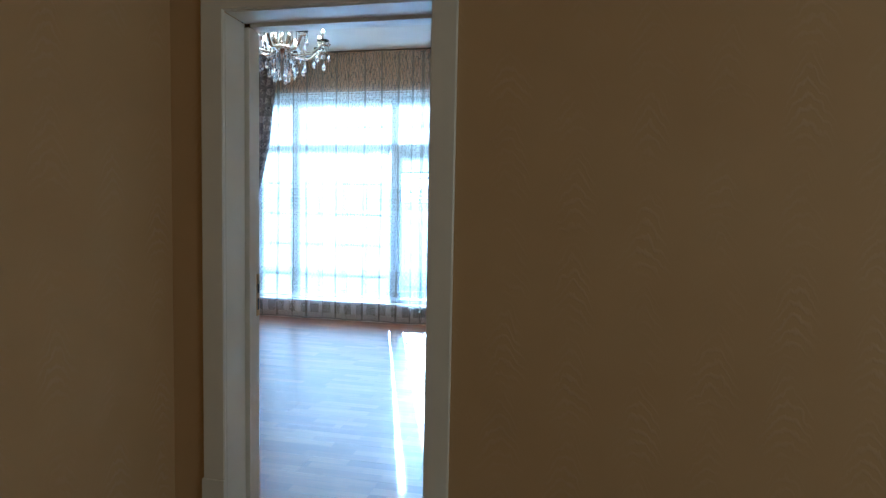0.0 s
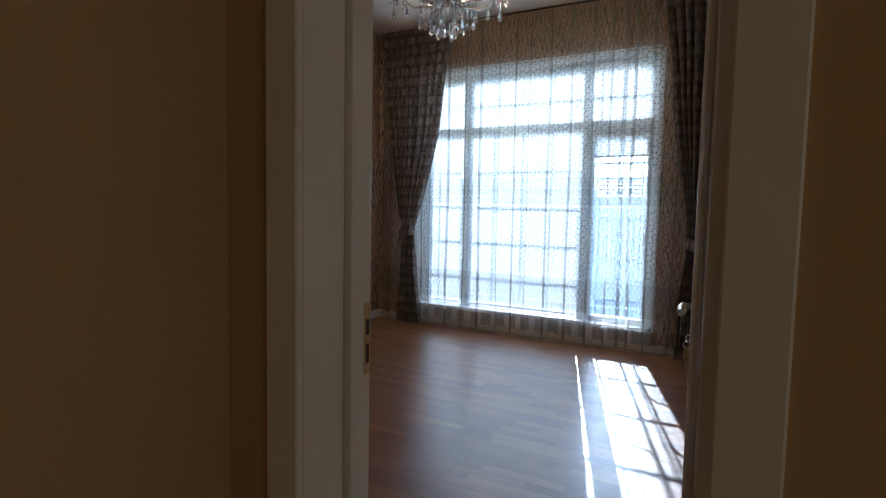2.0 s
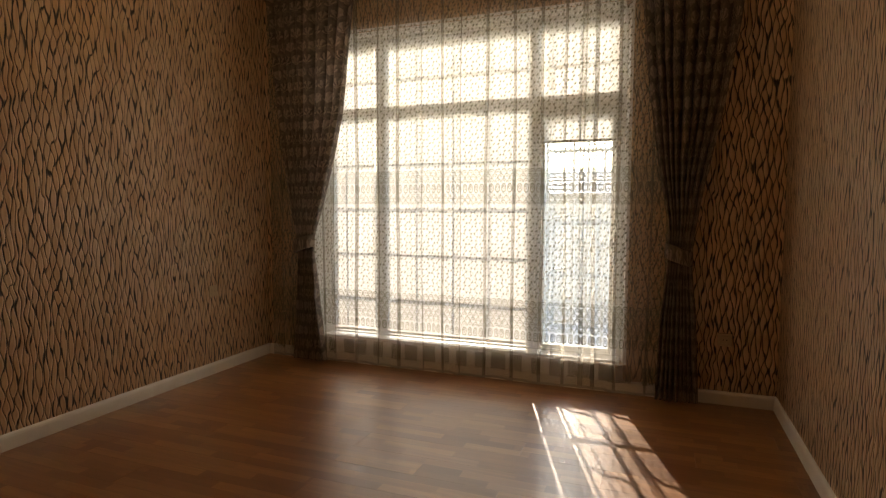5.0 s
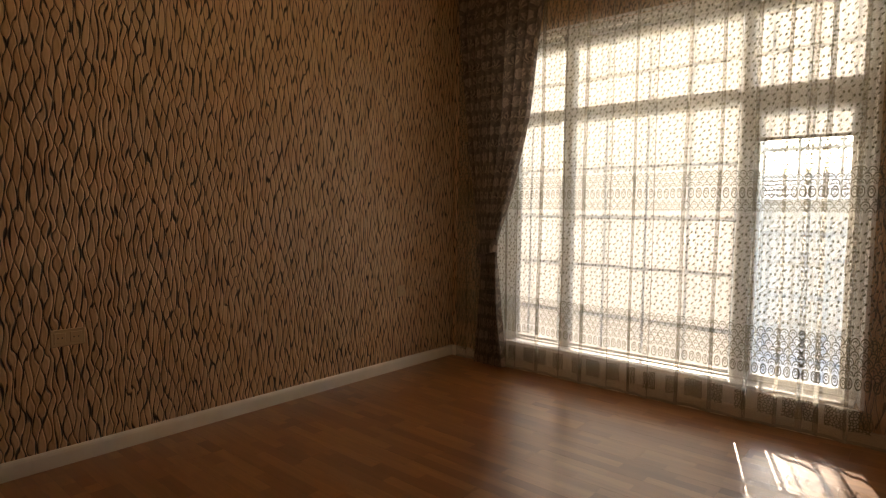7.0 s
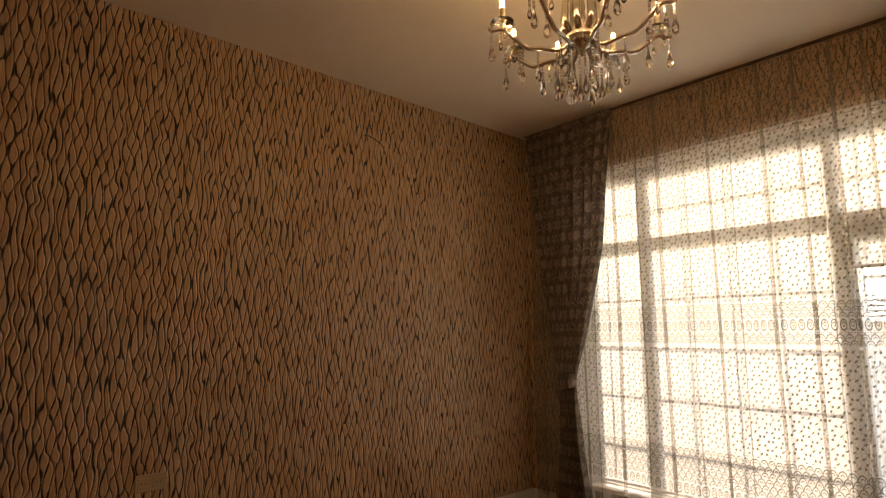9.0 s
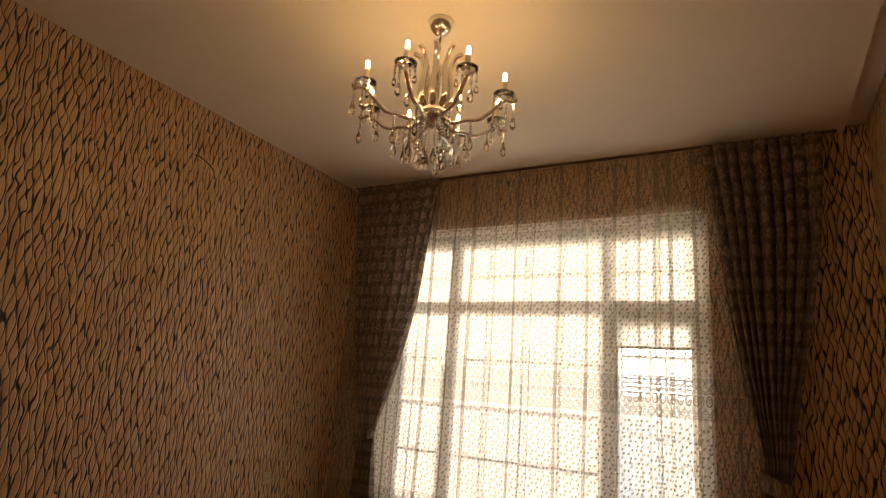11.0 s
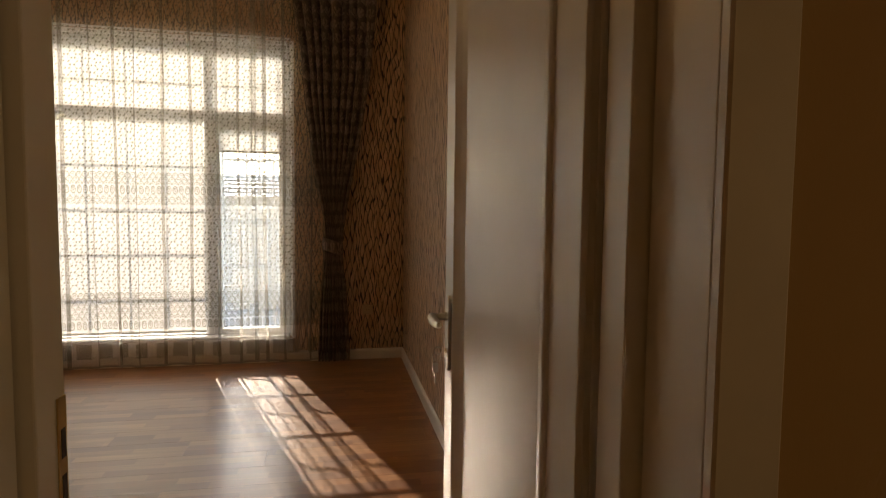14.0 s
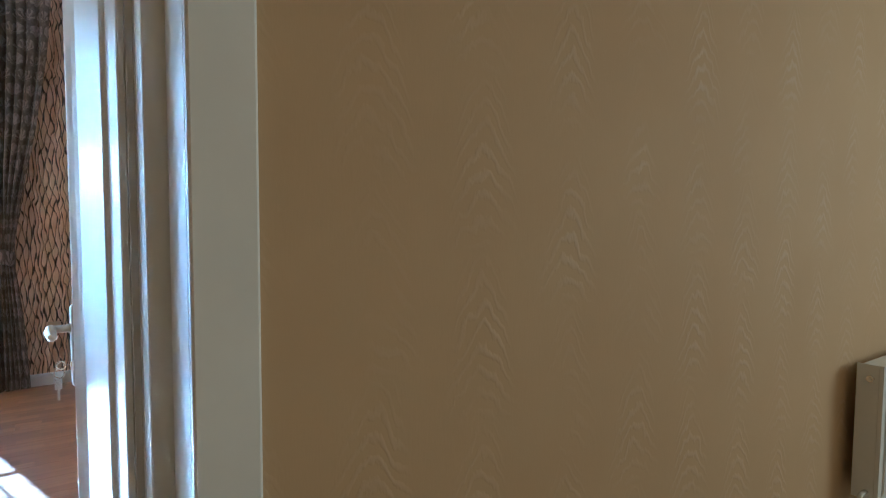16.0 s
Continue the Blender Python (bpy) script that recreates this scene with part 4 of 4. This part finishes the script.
for a, b in zip(rows, rows[1:]):
    for i in range(len(a)):
        bm.faces.new((a[i], a[(i + 1) % len(a)], b[(i + 1) % len(a)], b[i]))
bm.faces.new(rows[0][::-1])
bm.faces.new(rows[-1])
part("front_panel", bm, M_RAD, rad)
solid("back_panel", M_RAD, (rx0 + 0.01, 1.995, rz0 + 0.01), (rx1 - 0.01, 2.008, rz1 - 0.01), 0.004, rad)
for xa, xb in ((rx0 + 0.0005, rx0 + 0.004), (rx1 - 0.004, rx1 - 0.0005)):
    solid("side_cover", M_RAD, (xa, 1.941, rz0 + 0.012), (xb, 2.009, rz1 - 0.001), 0.001, rad)
bm = bmesh.new()
box(bm, (rx0 + 0.006, 1.941, rz1 - 0.012), (rx1 - 0.006, 1.994, rz1 - 0.002), 0.002)
part("top_grille", bm, M_RAD, rad)
bm = bmesh.new()
tube(bm, [(rx0 - 0.012, 1.965, rz1 - 0.05), (rx0 + 0.002, 1.965, rz1 - 0.05)], 0.012, 8)
tube(bm, [(rx0 - 0.018, 1.965, rz1 - 0.05), (rx0 - 0.011, 1.965, rz1 - 0.05)], 0.006, 8)
part("bleed_valve", bm, M_CHROME, rad)
bm = bmesh.new()
tube(bm, [(rx0 - 0.0, 1.965, rz0 + 0.04), (rx0 - 0.04, 1.965, rz0 + 0.04), (rx0 - 0.045, 1.965, rz0 + 0.03), (rx0 - 0.045, 1.965, 0.0)], 0.009, 8)
part("supply_pipe", bm, M_RAD, rad)
for x in (rx0 + 0.15, rx1 - 0.15):
    solid("bracket", M_RAD, (x - 0.02, 2.0085, rz0 + 0.1), (x + 0.02, DY - 0.001, rz1 - 0.1), 0.002, rad)

# ---- chandelier ----
CX, CY = -1.926, 4.388
ch = thing("chandelier", "eight-arm chrome chandelier with lit candle bulbs and crystal drops", "chandelier", place=pose(CX, CY, 0))
HUB = 2.62
bm = bmesh.new()
lathe(bm, [(0.008, ZC - 0.07), (0.030, ZC - 0.066), (0.052, ZC - 0.045), (0.062, ZC - 0.015), (0.064, ZC - 0.001)], seg=24)
part("canopy", bm, M_CHROME, ch)
bm = bmesh.new()
lathe(bm, [(0.006, ZC - 0.07), (0.006, 2.90)], seg=10)
for i in range(5):
    pts = []
    for k in range(13):
        a = 2 * math.pi * k / 12
        pts.append(((0.009 * math.cos(a)) if i % 2 else 0.0, 0.0 if i % 2 else 0.009 * math.cos(a), ZC - 0.08 - 0.024 * i + 0.016 * math.sin(a)))
    tube(bm, pts, 0.0022, 6)
part("chain", bm, M_CHROME, ch)
bm = bmesh.new()
lathe(bm, [(0.010, 2.91), (0.022, 2.88), (0.026, 2.84), (0.016, 2.82), (0.014, 2.74), (0.020, 2.70), (0.045, 2.665), (0.066, 2.645), (0.070, 2.625), (0.05, 2.60), (0.02, 2.585), (0.012, 2.56), (0.004, 2.55)], seg=24)
part("column", bm, M_CHROME, ch)
# upswept leaves about the column
for k in range(8):
    a = 2 * math.pi * (k + 0.5) / 8
    bm = bmesh.new()
    prof = [(0.05, 2.64), (0.075, 2.70), (0.07, 2.78), (0.06, 2.86), (0.085, 2.93), (0.115, 2.95)]
    tube(bm, [(r * math.cos(a), r * math.sin(a), z) for r, z in prof], [0.013, 0.014, 0.013, 0.012, 0.010, 0.013], 8)
    part("upper_scroll", bm, M_CHROME, ch)


def smooth_path(pts, n=26):
    out = []
    for i in range(n + 1):
        t = i / n * (len(pts) - 1)
        k = min(int(t), len(pts) - 2)
        f = t - k
        p0, p1, p2, p3 = (Vector(pts[max(0, min(len(pts) - 1, k + q))]) for q in (-1, 0, 1, 2))
        out.append(0.5 * ((2 * p1) + (p2 - p0) * f + (2 * p0 - 5 * p1 + 4 * p2 - p3) * f * f + (3 * p1 - p0 - 3 * p2 + p3) * f ** 3))
    return out


def drop_mesh(length, width):
    bm = bmesh.new()
    lathe(bm, [(0.0008, 0.0), (width * 0.18, -length * 0.06), (width * 0.30, -length * 0.30), (width * 0.62, -length * 0.62), (width * 0.5, -length * 0.86), (0.0008, -length)], seg=6)
    for f in bm.faces:
        f.smooth = False
    return mesh_of("crystal_drop", bm, M_CRYSTAL)


def bead_mesh():
    bm = bmesh.new()
    lathe(bm, [(0.0006, 0.007), (0.006, 0.003), (0.006, -0.003), (0.0006, -0.007)], seg=6)
    for f in bm.faces:
        f.smooth = False
    return mesh_of("bead", bm, M_CRYSTAL)


DROP, SMALL, BEAD = drop_mesh(0.085, 0.026), drop_mesh(0.055, 0.018), bead_mesh()


def hang(parent, x, y, z, beads, data):
    for i in range(beads):
        b = new("bead", BEAD)
        b.parent, b.matrix_basis = parent, pose(x, y, z - 0.016 * i - 0.008)
    d = new("crystal_drop", data)
    d.parent, d.matrix_basis = parent, pose(x, y, z - 0.016 * beads, 0, 0, 40 * beads + x * 900)


for k in range(8):
    a = 2 * math.pi * k / 8 + radians(8.3)
    R = 0.34
    dz = -0.075
    ca, sa = math.cos(a), math.sin(a)

    def at(r, z):
        return (r * ca, r * sa, z)
    bm = bmesh.new()
    tube(bm, smooth_path([at(0.05, 2.615), at(0.10, 2.575), at(0.17, 2.580), at(0.235, 2.625 + dz * 0.6), at(R - 0.045, 2.70 + dz), at(R, 2.735 + dz), at(R + 0.045, 2.725 + dz), at(R + 0.055, 2.74 + dz)]), 0.0105, 8)
    arm = part("arm", bm, M_CHROME, ch)
    bm = bmesh.new()
    c = at(R, 0)
    lathe(bm, [(0.006, 2.74 + dz), (0.012, 2.748 + dz), (0.046, 2.762 + dz), (0.050, 2.768 + dz), (0.03, 2.764 + dz), (0.012, 2.758 + dz)], (c[0], c[1], 0), 14)
    part("drip_dish", bm, M_CRYSTAL, arm)
    bm = bmesh.new()
    lathe(bm, [(0.012, 2.757 + dz), (0.0125, 2.83 + dz), (0.008, 2.832 + dz)], (c[0], c[1], 0), 12)
    part("candle_sleeve", bm, M_NICKEL, arm)
    bm = bmesh.new()
    lathe(bm, [(0.007, 2.831 + dz), (0.0085, 2.836 + dz), (0.0085, 2.866 + dz), (0.006, 2.872 + dz), (0.001, 2.874 + dz)], (c[0], c[1], 0), 12)
    part("bulb", bm, M_BULB, arm, "lit candle bulb")
    for q in range(4):
        t = math.pi / 2 * q + a
        hang(arm, c[0] + 0.047 * math.cos(t), c[1] + 0.047 * math.sin(t), 2.765 + dz, 3 if q % 2 else 6, SMALL if q % 2 else DROP)
    m = at(0.19, 0)
    hang(arm, m[0], m[1], 2.575, 4, DROP)
    m = at(0.11, 0)
    hang(arm, m[0], m[1], 2.565, 6, DROP)
for k in range(8):
    a = 2 * math.pi * k / 8
    hang(ch, 0.06 * math.cos(a), 0.06 * math.sin(a), 2.60, 9 + k % 3, DROP)

# ---- outdoors ----
tagged(solid("ground", M_PAVE, (-60, WY + WT, -0.25), (60, 400, -0.15)), "pale concrete yard", "ground", kind="structure")
tagged(solid("sill_outside", M_PAVE, (WX0, WY + WT - 0.1, WZ0 - 0.05), (WX1, WY + WT + 0.06, WZ0 - 0.01)), "outer window ledge", "ledge", kind="structure")
nb = thing("outbuilding", "low pale plastered outbuilding with a ribbed tile roof across the yard", "building")
solid("wall", M_RENDER, (-14, 10.5, -0.15), (10, 10.7, 1.5), 0, nb)
solid("wall", M_RENDER, (-14, 11.5, -0.15), (10, 11.7, 1.84), 0, nb)
bm = bmesh.new()
y0, z0, y1, z1 = 10.3, 1.47, 11.8, 1.90
for j in range(6):
    ya, yb = y0 + (y1 - y0) * j / 6, y0 + (y1 - y0) * (j + 1) / 6
    za, zb = z0 + (z1 - z0) * j / 6, z0 + (z1 - z0) * (j + 1) / 6
    lo_, hi_ = [], []
    for i in range(0, 481):
        x = -14 + i * 0.05
        w = 0.006 * math.cos(2 * math.pi * i / 4)
        lo_.append(bm.verts.new((x, ya, za + w + 0.012)))
        hi_.append(bm.verts.new((x, yb, zb + w - 0.005)))
    for i in range(480):
        bm.faces.new((lo_[i], lo_[i + 1], hi_[i + 1], hi_[i])).smooth = True
part("roof", bm, M_TILE, nb, "ribbed pale roof tiles")

# hall light: warm lamp added in a made-up opening, with a board against sky
tagged(solid("hall_sky_blocker", M_CEIL, (HX1 + 0.16, HW[0] - 0.1, HW[2] - 0.1), (HX1 + 0.19, HW[1] + 0.1, HW[3] + 0.1)), "added board, out of view, keeping sky light out of the hall opening", "shutter", kind="structure")
hl = bpy.data.lights.new("hall_fill_light", "AREA")
hl.shape, hl.size, hl.size_y, hl.energy, hl.color = "RECTANGLE", 2.0, 1.3, 1.7, (1.0, 0.75, 0.43)
new("hall_fill_light", hl).matrix_world = look((HX1 + 0.1, -0.5, 1.6), (0, -0.5, 1.5))

# ---- laminate boards, row by row across the room ----
fl = thing("floor", "glossy reddish brown three-strip laminate floor", "floor", kind="structure")
BW, BL = 0.193, 1.285
bm = bmesh.new()
box(bm, (0, 0, -0.0175), (BL - 0.0006, BW - 0.0005, 0.0), 0.0004)
BOARD = mesh_of("board", bm, M_FLOOR)
rnd = random.Random(11)
y, row = RY - 0.08, 0
while y < WY - 0.001:
    x = XL - 0.002 - (row * 0.43) % BL
    wy = min(BW, WY - y)
    while x < XR:
        a, b = max(x, XL - 0.002), min(x + BL, XR + 0.002)
        if b - a > 0.03:
            ob = new("board", BOARD)
            ob.parent = fl
            ob.matrix_basis = Matrix.LocRotScale((a, y, 0), None, ((b - a) / BL, wy / BW, 1))
        x += BL
    y += BW
    row += 1
